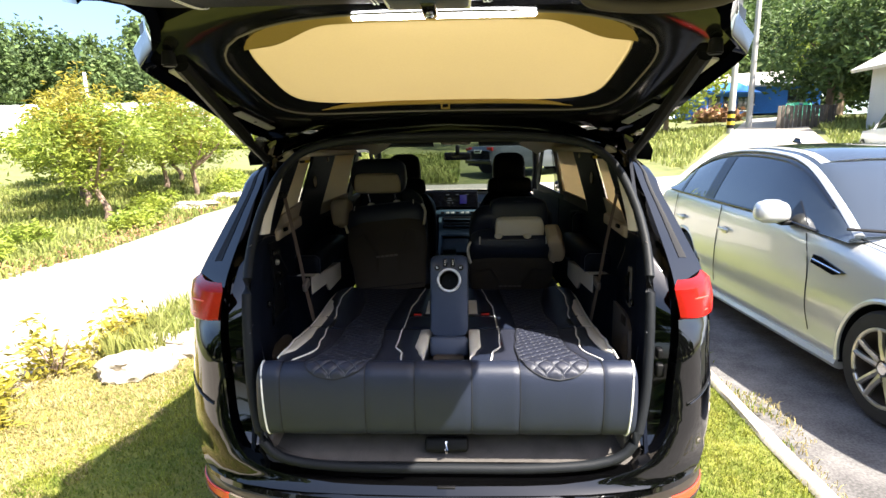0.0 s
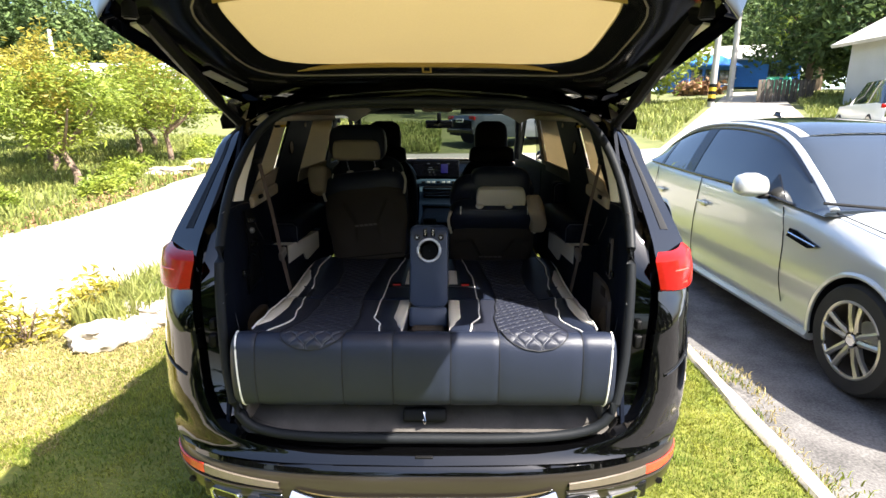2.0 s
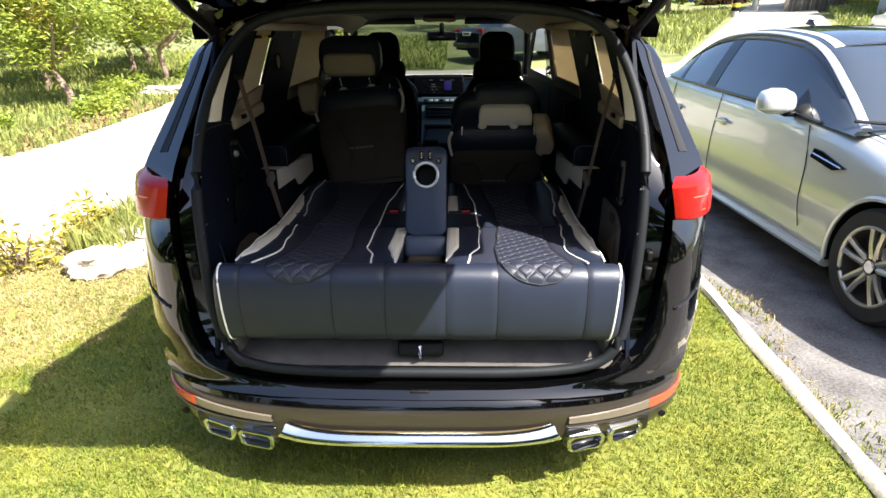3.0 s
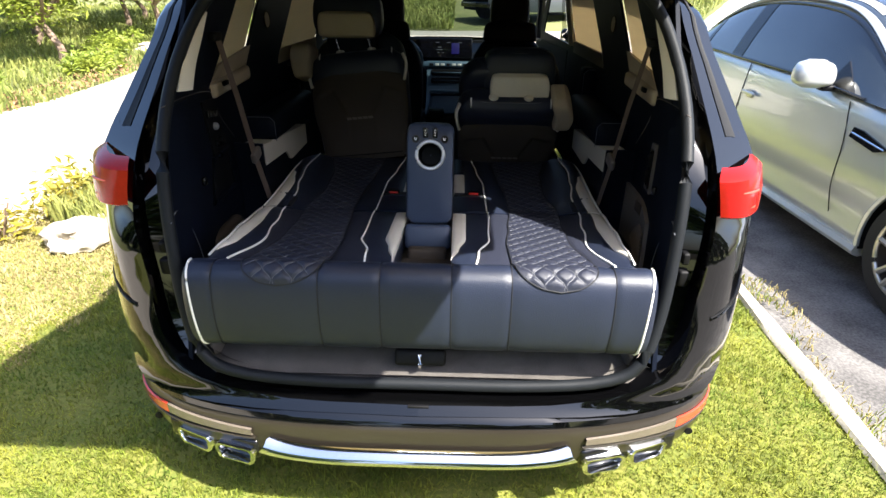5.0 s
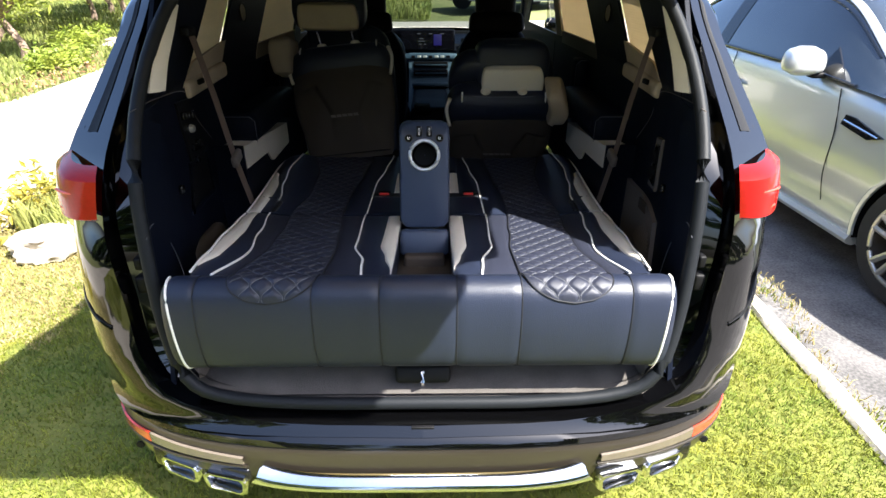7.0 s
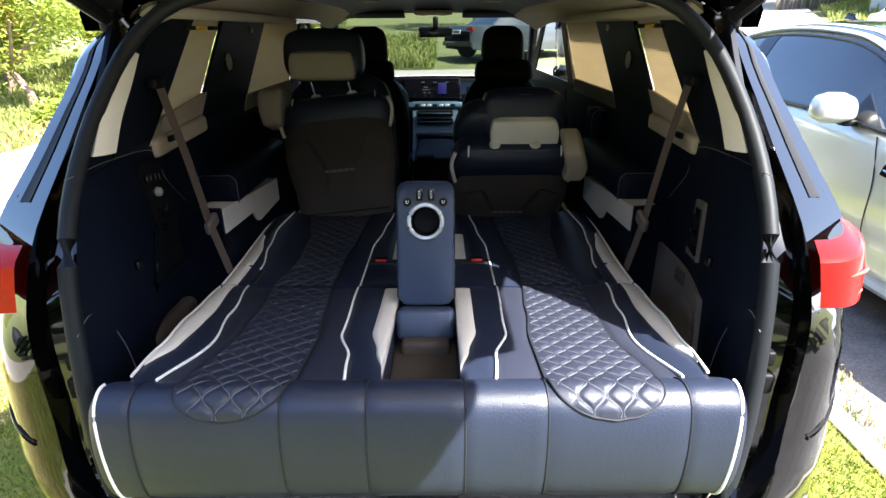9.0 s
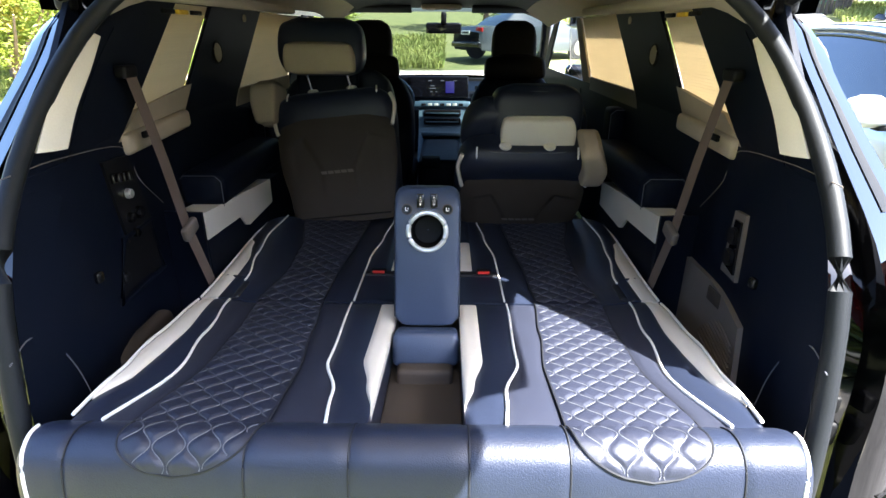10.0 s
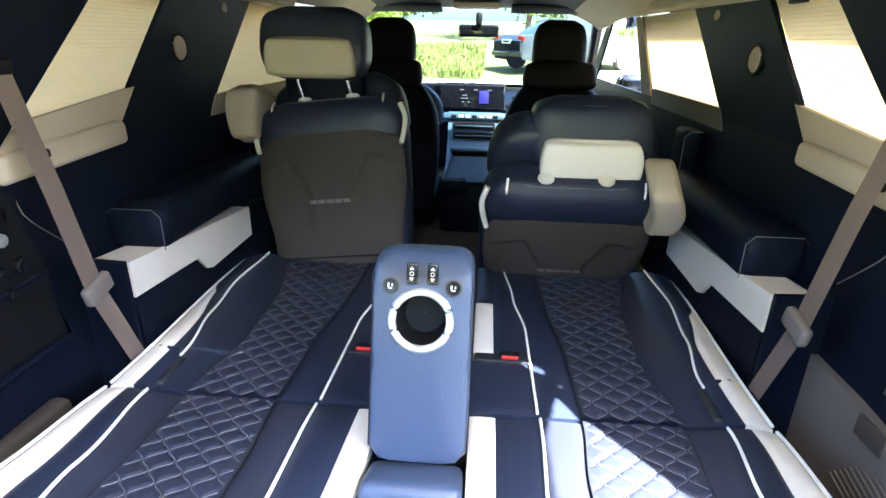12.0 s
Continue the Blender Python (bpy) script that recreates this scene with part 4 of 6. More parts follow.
for s in (1, -1):
    cap = [Vector((s * .618, p.y * .94 + .002, .71 + (p.z - .71) * .95)) for p in PROF]
    part("roll_piping", tube([Vector((s * (.613 - .022 * math.sin(math.pi / 2 * k / 27)), PROF[k + 8].y * (.985 + .02 * k / 27), .71 + (PROF[k + 8].z - .71) * (.985 + .02 * k / 27))) for k in range(28)], .0032), M["piping"], bench, "white piping")
    bm = bmesh.new()
    ring = [bm.verts.new(p) for p in cap]
    mid = [bm.verts.new(Vector((s * .64, p.y * .5, .71 + (p.z - .71) * .5))) for p in cap]
    cen = bm.verts.new((s * .648, .0, .71))
    for k in range(len(ring) - 1):
        bm.faces.new((ring[k], ring[k + 1], mid[k + 1], mid[k]))
        bm.faces.new((mid[k], mid[k + 1], cen))
    bmesh.ops.recalc_face_normals(bm, faces=bm.faces[:])
    part("roll_end", bm, M["navy"], bench)
    # quilted tongue that wraps over the roll
    y0 = -.055
    tongue = bmesh.new()

    def tongue_pt(u, v, s=s):
        k = mixv(6.5, 17.2, 1 - v)
        p0, p1 = PROF[int(k)], PROF[min(39, int(k) + 1)]
        p = p0.lerp(p1, k - int(k))
        half = .105 * math.sqrt(max(0.0, 1 - (1 - v) ** 3.2)) + .002
        x = .368 - .012 * v + half * (2 * u - 1)
        yy = p.y
        d = min(abs(x - .2 - ogee(i, (v - 1) * .08 - .05)) for i in range(-2, 16))
        h = .005 * (1 - math.exp(-(d / .007) ** 2)) * min(1, 6 * min(u, 1 - u, v) + .1) + .003
        n = (p - Vector((0, .02, .71))).normalized()
        return Vector((s * x, p.y + n.y * h, p.z + n.z * h))
    part("quilt_tongue", sheet(tongue_pt, 56, 30), M["quilt"], bench)
    threads = bmesh.new()
    for i in range(0, 13):
        run = []
        for k in range(31):
            v = k / 30
            x = .2 + ogee(i, (v - 1) * .08 - .05)
            half = .105 * math.sqrt(max(0.0, 1 - (1 - v) ** 3.2)) + .002
            u = ((x - .368 + .012 * v) / half + 1) / 2
            if .03 < u < .97:
                run.append(tongue_pt(u, v) + Vector((0, -.0006, .0008)))
        if len(run) > 3:
            tube(run, .0009, threads, 4)
    part("tongue_stitch", threads, M["stitch"], bench)
    part("tongue_edge", tube([tongue_pt(0, v / 20) for v in range(20, -1, -1)] + [tongue_pt(u / 12, 0) for u in range(1, 12)] + [tongue_pt(1, v / 20) for v in range(21)], .002, seg=5), M["seam"], bench)
    # backrest faces
    part("white_strip", strip_sheet(s, 1, 0, .02, .574), M["white"], bench, "ivory leather outer strip")
    part("side_strip", strip_sheet(s, 2, 1, -.05, .574), M["navy"], bench)
    part("outer_panel", strip_sheet(s, 3, 2, -.05, .574), M["navy_sheet"], bench)
    part("quilted_panel", quilt_sheet(s, -.05, .574, True), M["quilt"], bench, "navy leather quilted in ogee cells")
    part("quilt_stitch", quilt_threads(s, -.05, .572), M["stitch"], bench)
    part("inner_panel", strip_sheet(s, 5, 4, -.05, .574), M["navy_sheet"], bench)
    part("centre_strip", strip_sheet(s, 6, 5, -.05, .574), M["navy"], bench)
    part("inner_white", strip_sheet(s, 7, 6, .0, .574), M["white"], bench, "ivory leather inner strip")
    for a, r, m, y0 in ((0, .0034, "piping", -.04), (2, .0032, "piping", -.045), (5, .0032, "piping", -.045), (3, .002, "seam", -.05), (4, .002, "seam", -.05)):
        part("bed_piping" if m == "piping" else "bed_seam", tube([Vector((s * lines(mixv(y0, .574, k / 30))[a], mixv(y0, .574, k / 30), bed_z(lines(mixv(y0, .574, k / 30))[a], mixv(y0, .574, k / 30)) + .0055)) for k in range(31)], r, seg=6), M[m], bench)
    part("backrest_core", loft([[Vector((s * x, y, z)) for x, z in ((.084, bed_z(.1, y) - .006), (lines(y)[0] - .004, bed_z(.55, y) - .02), (lines(y)[0] - .01, .60), (.084, .60))] for y in (-.03, .2, .4, .572)], closed=True, caps=True), M["navy"], bench)
# slot between the backrests
part("slot_floor", rbox((.17, .46, .02), (0, .15, .70), .006, (-6, 0, 0)), M["shell"], bench, "grey brown slot floor")

cushion = thing("rear_bench_cushion", (0, .9, .48), "navy and ivory quilted leather rear seat cushions", "seat")
for s in (1, -1):
    part("white_strip", strip_sheet(s, 1, 0, .586, 1.10), M["white"], cushion, "ivory leather outer strip")
    part("side_strip", strip_sheet(s, 2, 1, .586, 1.31), M["navy"], cushion)
    part("outer_panel", strip_sheet(s, 3, 2, .586, 1.31), M["navy"], cushion)
    part("quilted_panel", quilt_sheet(s, .586, 1.31, False), M["quilt"], cushion, "navy leather quilted in ogee cells")
    part("quilt_stitch", quilt_threads(s, .588, 1.31), M["stitch"], cushion)
    part("inner_panel", strip_sheet(s, 5, 4, .586, 1.31), M["navy"], cushion)
    part("centre_strip_rear", strip_sheet(s, 7, 5, .586, .765), M["navy"], cushion)
    part("centre_strip_front", strip_sheet(s, 6, 5, .80, 1.31), M["navy"], cushion)
    part("inner_white", strip_sheet(s, 7, 6, .80, 1.06), M["white"], cushion, "ivory leather inner strip")
    part("centre_front", strip_sheet(s, 7, 6, 1.06, 1.31), M["navy"], cushion)
    for a, r, m, y0, y1 in ((0, .0034, "piping", .59, 1.3), (2, .0032, "piping", .70, 1.31), (5, .0032, "piping", .59, 1.31), (3, .002, "seam", .59, 1.31), (4, .002, "seam", .59, 1.31)):
        part("cushion_piping" if m == "piping" else "cushion_seam", tube([Vector((s * lines(mixv(y0, y1, k / 30))[a], mixv(y0, y1, k / 30), bed_z(lines(mixv(y0, y1, k / 30))[a], mixv(y0, y1, k / 30)) + .0055)) for k in range(31)], r, seg=6), M[m], cushion)
    part("cushion_core", loft([[Vector((s * x, y, z)) for x, z in ((.084, .728), (lines(y)[0] - .004, .725), (lines(y)[0] - .01, .56), (.084, .56))] for y in (.588, .9, 1.31)], closed=True, caps=True), M["navy"], cushion)
    part("belt_slot", rbox((.022, .10, .02), (s * .553, .645, .742), .008), M["seam"], cushion)
    part("belt_fold", rbox((.06, .012, .014), (s * .60, .725, .747), .005, (0, 0, s * 8)), M["navy"], cushion)
    part("buckle_well", rbox((.125, .034, .02), (s * .148, .783, .732), .006), M["seam"], cushion)
    bk = part("buckle", rbox((.048, .022, .02), (s * .166, .785, .742), .004), M["black"], cushion)
    part("buckle_button", rbox((.038, .008, .014), (s * .166, .776, .744), .003, (25, 0, 0)), M["buckle"], bk, "red buckle button")

# centre armrest standing between the seats
arm = thing("centre_armrest", (0, .45, .62), "slate navy leather centre armrest folded upright with cup holder", "armrest")
AR = pose(0, .412, .765, -16.5, 0, 0)


def arm_pt(x, d, z):
    return AR @ Vector((x, d, z))


CUPZ = .237


def arm_outline(a, grow):
    """Rounded outline of the armrest's face seen from the cup's centre at angle a."""
    c, sn = math.cos(a), math.sin(a)
    best = 0
    for k in range(400):
        t = .0012 * k
        x, z = c * t, CUPZ + sn * t
        qx, qz = abs(x) - (.082 + grow - .03), abs(z - .174) - (.178 + grow - .03)
        inside = (math.hypot(max(qx, 0), max(qz, 0)) + min(max(qx, qz), 0)) < .03
        if inside:
            best = t
    return Vector((c * best, 0, CUPZ + sn * best))


ANG = [k * math.pi / 36 for k in range(72)]


def arm_ring(grow, d):
    out = []
    for a in ANG:
        p = arm_outline(a, grow)
        out.append(arm_pt(p.x, d + .045 * max(0, (p.z - .29) / .06) ** 2 * (d < .05), p.z))
    return out


def cup_circle(r, d):
    return [arm_pt(r * math.cos(a), d, CUPZ + r * math.sin(a)) for a in ANG]


armbody = part("armrest_body", loft([arm_ring(-.02, .11), arm_ring(-.003, .105), arm_ring(0, .09), arm_ring(0, .012), arm_ring(-.004, .003), arm_ring(-.012, 0), cup_circle(.05, 0), cup_circle(.044, 0)], closed=True), M["armleather"], arm)
part("armrest_back", rbox((.15, .02, .33), tuple(arm_pt(0, .10, .175)), .008, (-16.5, 0, 0)), M["armleather"], arm)
for s in (1, -1):
    part("armrest_seam", tube([arm_pt(s * .0815, .012, z) for z in (.02, .12, .25, .31)], .0014, seg=5), M["seam"], arm)
part("cup_ring", tube([arm_pt(.0465 * math.cos(a), -.003, CUPZ + .0465 * math.sin(a)) for a in (k * math.pi / 20 for k in range(40))], .0065, seg=8, closed=True), M["silverplastic"], armbody, "bright silver cup holder ring")
part("cup_well", loft([cup_circle(.0445, -.001), cup_circle(.043, .003), cup_circle(.038, .06), cup_circle(.034, .064), cup_circle(.002, .065)], closed=True), M["black"], armbody, "moulded cup holder well")
for s in (1, -1):
    sw = part("rocker_switch", rbox((.018, .006, .034), tuple(arm_pt(s * .0165, -.002, .312)), .003, (-16.5, 0, 0)), M["gloss"], armbody, "black rocker switch with white arrows")
    part("rocker_key", rbox((.010, .006, .027), tuple(arm_pt(s * .0165, -.0045, .312)), .003, (-16.5, 0, 0)), M["black"], sw)
    part("switch_mark", tube([arm_pt(s * .0165 + .003 * math.cos(a), -.008, .312 + .003 * math.sin(a)) for a in (k * math.pi / 6 for k in range(12))], .0006, seg=4, closed=True), M["piping"], sw)
    for up in (1, -1):
        part("switch_arrow", prism([arm_pt(s * .0165 - .0032, -.008, .312 + up * .0065), arm_pt(s * .0165 + .0032, -.008, .312 + up * .0065), arm_pt(s * .0165, -.008, .312 + up * .0115)], (0, -.0004, 0)), M["piping"], sw)
    kn = part("seat_heat_button", cyl(.0115, .0105, .008, AR @ pose(s * .050, -.003, .291, 90, 0, 0), 24, bevel=.0015), M["gloss"], armbody, "round black heater button")
    part("button_ring", tube([arm_pt(s * .050 + .0118 * math.cos(a), -.003, .291 + .0118 * math.sin(a)) for a in (k * math.pi / 10 for k in range(20))], .0016, seg=5, closed=True), M["shell"], kn)
    for dx, dz, w, h in ((-.003, .001, .002, .008), (.0, -.003, .006, .002), (.003, .002, .002, .004)):
        part("button_mark", rbox((w, .001, h), tuple(arm_pt(s * .05 + dx, -.0078, .291 + dz)), .0004, (-16.5, 0, 0), 1), M["piping"], kn)
part("armrest_base", rbox((.158, .11, .085), (0, .368, .733), .016, (-24, 0, 0)), M["armleather"], arm)
for s in (1, -1):
    part("base_stitch", tube([Vector((s * .062, .318, .70)), Vector((s * .062, .335, .757)), Vector((s * .058, .352, .775))], .0013, seg=4), M["stitch"], arm)
part("armrest_foot", rbox((.13, .14, .06), (0, .33, .69), .012, (-10, 0, 0)), M["shell"], arm)


# ---- second row seats ----
def squircle(cx, cy, cz, w, d, z, ex=4.0, n=48):
    out = []
    for k in range(n):
        a = 2 * math.pi * (k + .5) / n
        c, sn = math.cos(a), math.sin(a)
        out.append(Vector((cx + w * math.copysign(abs(c) ** (2 / ex), c), cy + d * math.copysign(abs(sn) ** (2 / ex), sn), cz + z)))
    return out


def pad_loft(m, rows, ex=4.0, n=48):
    """Upholstered body lofted through (z, x0, half-width, y0, half-depth) rows, with rounded ends."""
    za = spline([Vector((r[0], r[1], r[2])) for r in rows], len(rows) * 4)
    zb = spline([Vector((r[0], r[3], r[4])) for r in rows], len(rows) * 4)
    fine = [(p.x, p.y, p.z, q.y, q.z) for p, q in zip(za, zb)]
    lo, hi = fine[0], fine[-1]
    e = .25 * min(lo[4], .03)
    fine = [(lo[0] - e, lo[1], lo[2] * .8, lo[3], lo[4] * .7)] + fine + [(hi[0] + e, hi[1], hi[2] * .8, hi[3], hi[4] * .7)]
    return loft([[m @ p for p in squircle(x0, y0, 0, w, d, z, ex, n)] for z, x0, w, y0, d in fine], closed=True, caps=True)


def second_row_seat(m, hm, label, shell_top, pad, wing, side):
    """Captain seat seen from behind; wing rows give the one white bolster on its window side."""
    seat = thing("captain_seat", tuple(m.translation), label, "seat", "second row seats")
    R = m.to_3x3().to_4x4()
    part("backrest", pad_loft(m, [(-.02, 0, .20, .112, .075), (0, 0, .225, .112, .085), (.15, 0, .235, .112, .09), (.30, 0, .24, .107, .085), (.37, 0, .244, .097, .085), (.42, 0, .238, .087, .08), (.46, 0, .222, .085, .07), (.485, 0, .19, .085, .05)], 4), M["navy"], seat, "navy leather seat back")

    def shell_pt(u, v):
        z = mixv(-.03, shell_top, v)
        w = steps(v, [(0, .195), (.12, .208), (.6, .236), (.78, .234), (.88, .22), (.95, .19), (1, .14)])
        x = w * (2 * u - 1)
        a = abs(x)
        edge = .058 + .06 * min(1, max(0, (z - .19) / .12))
        inside = min(1, max(0, (a - edge) / .014)) * min(1, max(0, (shell_top - .085 - .35 * max(0, a - .12) - z) / .012)) * min(1, max(0, (z - .06) / .13)) * min(1, max(0, (.222 - a) / .05))
        return m @ Vector((x, .002 - .014 * math.sin(min(1, v * 1.1) * math.pi) * (1 - abs(2 * u - 1) ** 4) + .011 * inside + .02 * abs(2 * u - 1) ** 6 + .012 * v ** 8, z))
    shell = part("back_shell", sheet(shell_pt, 64, 64, .008), M["shell"], seat, "grey brown plastic back shell with recesses")
    for k in range(5):
        x = -.066 + .0265 * k
        part("badge_bar", prism([m @ Vector((x, -.0135, .167)), m @ Vector((x + .022, -.0135, .167)), m @ Vector((x + .018, -.0135, .179)), m @ Vector((x - .004, -.0135, .179))], R @ Vector((0, -.0012, 0))), M["taupe"], shell)
    part("pocket_seam", tube([m @ Vector((x, -.002, -.005)) for x in (-.19, -.1, 0, .1, .19)], .003, seg=5), M["black"], shell)
    xs = [i * .034 - .17 for i in range(11)]
    part("top_seam", tube([m @ Vector((x, .0125 + .013 * (x / .17) ** 4, .445 - .3 * x * x)) for x in xs], .0016, seg=5), M["stitch"], seat)
    part("upper_seam", tube([m @ Vector((x * .9, .034 + .012 * (x / .17) ** 4, .4875 - .1 * x * x)) for x in xs], .0014, seg=5), M["stitch"], seat)
    part("white_bolster", pad_loft(m, wing, 7, 32), M["suede"], seat, "ivory leather side bolster")
    for s in (1, -1):
        part("white_strip", tube(spline([m @ Vector((s * .229, .052, .462)), m @ Vector((s * .244, .036, .415)), m @ Vector((s * .234, .02, .355)), m @ Vector((s * .228, .016, .335))], 12), .008, seg=8), M["white"], seat, "ivory leather edge strip")
        part("shoulder_piping", tube(spline([m @ Vector((s * .178, .055, .495)), m @ Vector((s * .179, .033, .475)), m @ Vector((s * .178, .026, .445))], 8), .0035, seg=6), M["piping"], seat)
        post = part("headrest_post", tube([m @ Vector((s * .078, .07, .47)), hm @ Vector((s * .078, .02, -.05))], .0055, seg=10), M["chrome"], seat, "chrome headrest post")
        part("post_collar", cyl(.023, .019, .012, m @ pose(s * .078, .06, .497, 0, 0, 0), 20, bevel=.003), M["white"], post)
        part("side_shoulder", pad_loft(m, [(.40, s * .16, .06, .19, .05), (.42, s * .16, .075, .19, .06), (.52, s * .145, .075, .19, .06), (.565, s * .12, .06, .19, .05), (.58, s * .11, .04, .19, .03)], 3), M["navy"], seat)
    part("headrest", pad_loft(hm, [(-.085, 0, .128, .025, .045), (-.065, 0, .15, .02, .062), (-.02, 0, .163, .02, .072), (.05, 0, .160, .02, .066), (.088, 0, .146, .02, .052), (.105, 0, .115, .02, .03)], 5), M["navy"], seat, "navy headrest")
    part("headrest_seam", tube([hm @ Vector((x, -.02 + .012 * (x / .13) ** 2, .099 - .9 * x * x)) for x in (i * .026 - .13 for i in range(11))], .0013, seg=5), M["stitch"], seat)
    part("headrest_pad", pad_loft(hm, [(-.086, .003, .118, -.048, .016), (-.078, .003, .130, -.054, .025), (-.03, .002, .132, -.057, .028), (.008, 0, .122, -.057, .025), (.018, 0, .110, -.053, .014)], 7), M[pad], seat, "ivory headrest pad")
    part("neck_cover", rbox((.25, .04, .12), tuple(hm @ Vector((0, .085, -.12))), .02, (-8, 0, 0)), M["panel"], seat)
    part("seat_cushion", pad_loft(m @ pose(0, 0, 0), [(-.24, 0, .23, .33, .24), (-.22, 0, .25, .34, .27), (-.12, 0, .25, .34, .27), (-.08, 0, .23, .34, .24)], 6), M["navy"], seat)
    part("seat_base", rbox((.40, .42, .16), tuple(m @ Vector((0, .33, -.30))), .03), M["black"], seat)
    return seat


second_row_seat(pose(-.365, 1.285, .765, -13, -6, 0), pose(-.435, 1.41, 1.385, -6, 0, 0), "navy and ivory leather captain seat upright with raised headrest", .408, "suede",
                [(.385, -.262, .028, .06, .05), (.40, -.265, .042, .06, .075), (.47, -.262, .052, .06, .085), (.525, -.255, .052, .06, .08), (.545, -.25, .034, .06, .06)], -1)
second_row_seat(pose(.33, 1.345, .63, 33, 0, 0), pose(.365, 1.20, 1.165, 8, 0, 0), "navy and ivory leather captain seat reclined low with headrest", .388, "white",
                [(.372, .226, .026, .045, .05), (.385, .234, .038, .042, .07), (.45, .237, .042, .04, .075), (.52, .212, .04, .04, .075), (.54, .207, .028, .04, .055)], 1)


# ---- front row, dashboard ----
def front_seat(x):
    seat = thing("front_seat", (x, 2.3, .45), "black leather front seat with headrest and neck pillow", "seat", "front seats")
    m = pose(x, 2.32, .62, -10, 0, 0)
    part("backrest", pad_loft(m, [(0, 0, .22, .08, .08), (.2, 0, .25, .08, .085), (.45, 0, .245, .07, .08), (.56, 0, .20, .06, .07), (.62, 0, .15, .06, .05)], 4.5), M["panel"], seat)
    part("headrest", pad_loft(m, [(.68, 0, .10, .06, .05), (.71, 0, .125, .06, .06), (.82, 0, .125, .06, .06), (.88, 0, .11, .06, .05), (.905, 0, .08, .06, .03)], 4), M["black"], seat)
    part("neck_pillow", pad_loft(m, [(.585, 0, .10, -.015, .03), (.60, 0, .165, -.02, .045), (.655, 0, .17, -.02, .05), (.70, 0, .155, -.02, .04), (.715, 0, .1, -.015, .02)], 3.5), M["black"], seat)
    for s in (1, -1):
        part("headrest_post", tube([m @ Vector((s * .06, .06, .58)), m @ Vector((s * .06, .06, .72))], .006), M["chrome"], seat)
    part("cushion", rbox((.5, .5, .16), (x, 2.62, .60), .05), M["panel"], seat)
    part("base", rbox((.42, .4, .1), (x, 2.62, .50), .02), M["black"], seat)
    return seat


front_seat(-.40)
front_seat(.42)
dash = part("dashboard", loft([[Vector((x, y + .05 * (abs(x) / .78) ** 2 * -1, z)) for x in (i / 10 * .78 - .78 for i in range(21))] for y, z in ((3.75, .55), (3.78, .86), (3.76, .95), (3.80, 1.0), (4.0, 1.03), (4.30, 1.06))]), M["panel"], van, "dark dashboard")
part("screen_panel", rbox((.62, .02, .17), (-.10, 3.765, 1.035), .01, (-8, 0, 0)), M["screen"], dash, "wide black display")
part("screen_glow", rbox((.07, .004, .09), (.06, 3.751, 1.035), .002, (-8, 0, 0)), M["blueglow"], dash)
for k, (dx, dz, w) in enumerate(((-.10, .05, .05), (0, .05, .05), (.10, .05, .05), (-.08, .01, .06), (-.08, -.01, .09), (-.09, -.035, .03), (-.05, -.035, .02))):
    part("screen_mark", rbox((w * .6, .003, .007), (dx, 3.75, 1.035 + dz), .001, (-8, 0, 0), 1), M["whiteglow"], dash)
part("second_screen", rbox((.12, .02, .10), (.32, 3.74, 1.0), .01, (-8, 0, 0)), M["gloss"], dash)
part("second_glow", rbox((.05, .004, .06), (.30, 3.727, 1.0), .002, (-8, 0, 0)), M["blueglow"], dash)
cen = part("centre_console", loft([[Vector((x, y, z)) for x in (-.19, -.185, .185, .19)] for y, z in ((3.74, .93), (3.70, .88), (3.66, .75), (3.56, .62), (3.4, .55), (3.2, .52), (3.1, .45))]), M["dash"], van, "brushed blue grey centre console")
part("control_strip", rbox((.46, .03, .05), (0, 3.70, .905), .012, (-20, 0, 0)), M["dash"], cen)
for k in range(7):
    part("control_key", rbox((.035, .012, .02), (-.15 + .05 * k, 3.683, .905), .003, (-20, 0, 0)), M["silverplastic" if k % 3 else "gloss"], cen)
for z, y in ((.84, 3.685), (.775, 3.66)):
    vent = part("air_vent", rbox((.30, .03, .05), (0, y, z), .006, (-20, 0, 0)), M["gloss"], cen)
    part("vent_slat", rbox((.27, .012, .008), (0, y - .02, z), .002), M["dash"], vent)
part("shelf", rbox((.32, .16, .03), (0, 3.54, .69), .01, (-15, 0, 0)), M["dash"], cen)
part("cup_tray", rbox((.26, .2, .05), (0, 3.40, .585), .02, (-15, 0, 0)), M["gloss"], cen)
part("rear_console_box", rbox((.26, .7, .3), (0, 2.7, .60), .04), M["panel"], van)
part("console_flap", rbox((.10, .16, .02), (-.045, 2.2, .78), .008, (-30, 0, 0)), M["dash"], van)
wheelm = pose(-.40, 3.35, .98, -65, 0, 0)
sw = part("steering_wheel", tube([wheelm @ Vector((.185 * math.cos(a), .185 * math.sin(a), 0)) for a in (k * math.pi / 16 for k in range(32))], .016, closed=True), M["dash"], van, "steering wheel")
part("wheel_hub", rbox((.2, .12, .05), (-.40, 3.37, .97), .02, (-65, 0, 0)), M["black"], sw)
part("rear_mirror", rbox((.26, .03, .075), (.01, 3.48, 1.475), .015), M["gloss"], van, "rear view mirror")
part("mirror_stalk", rbox((.04, .12, .08), (.01, 3.50, 1.545), .015), M["black"], van)
part("dome_lamp", rbox((.26, .12, .03), (.0, 3.05, 1.60), .01), M["suede"], van, "overhead lamp console")
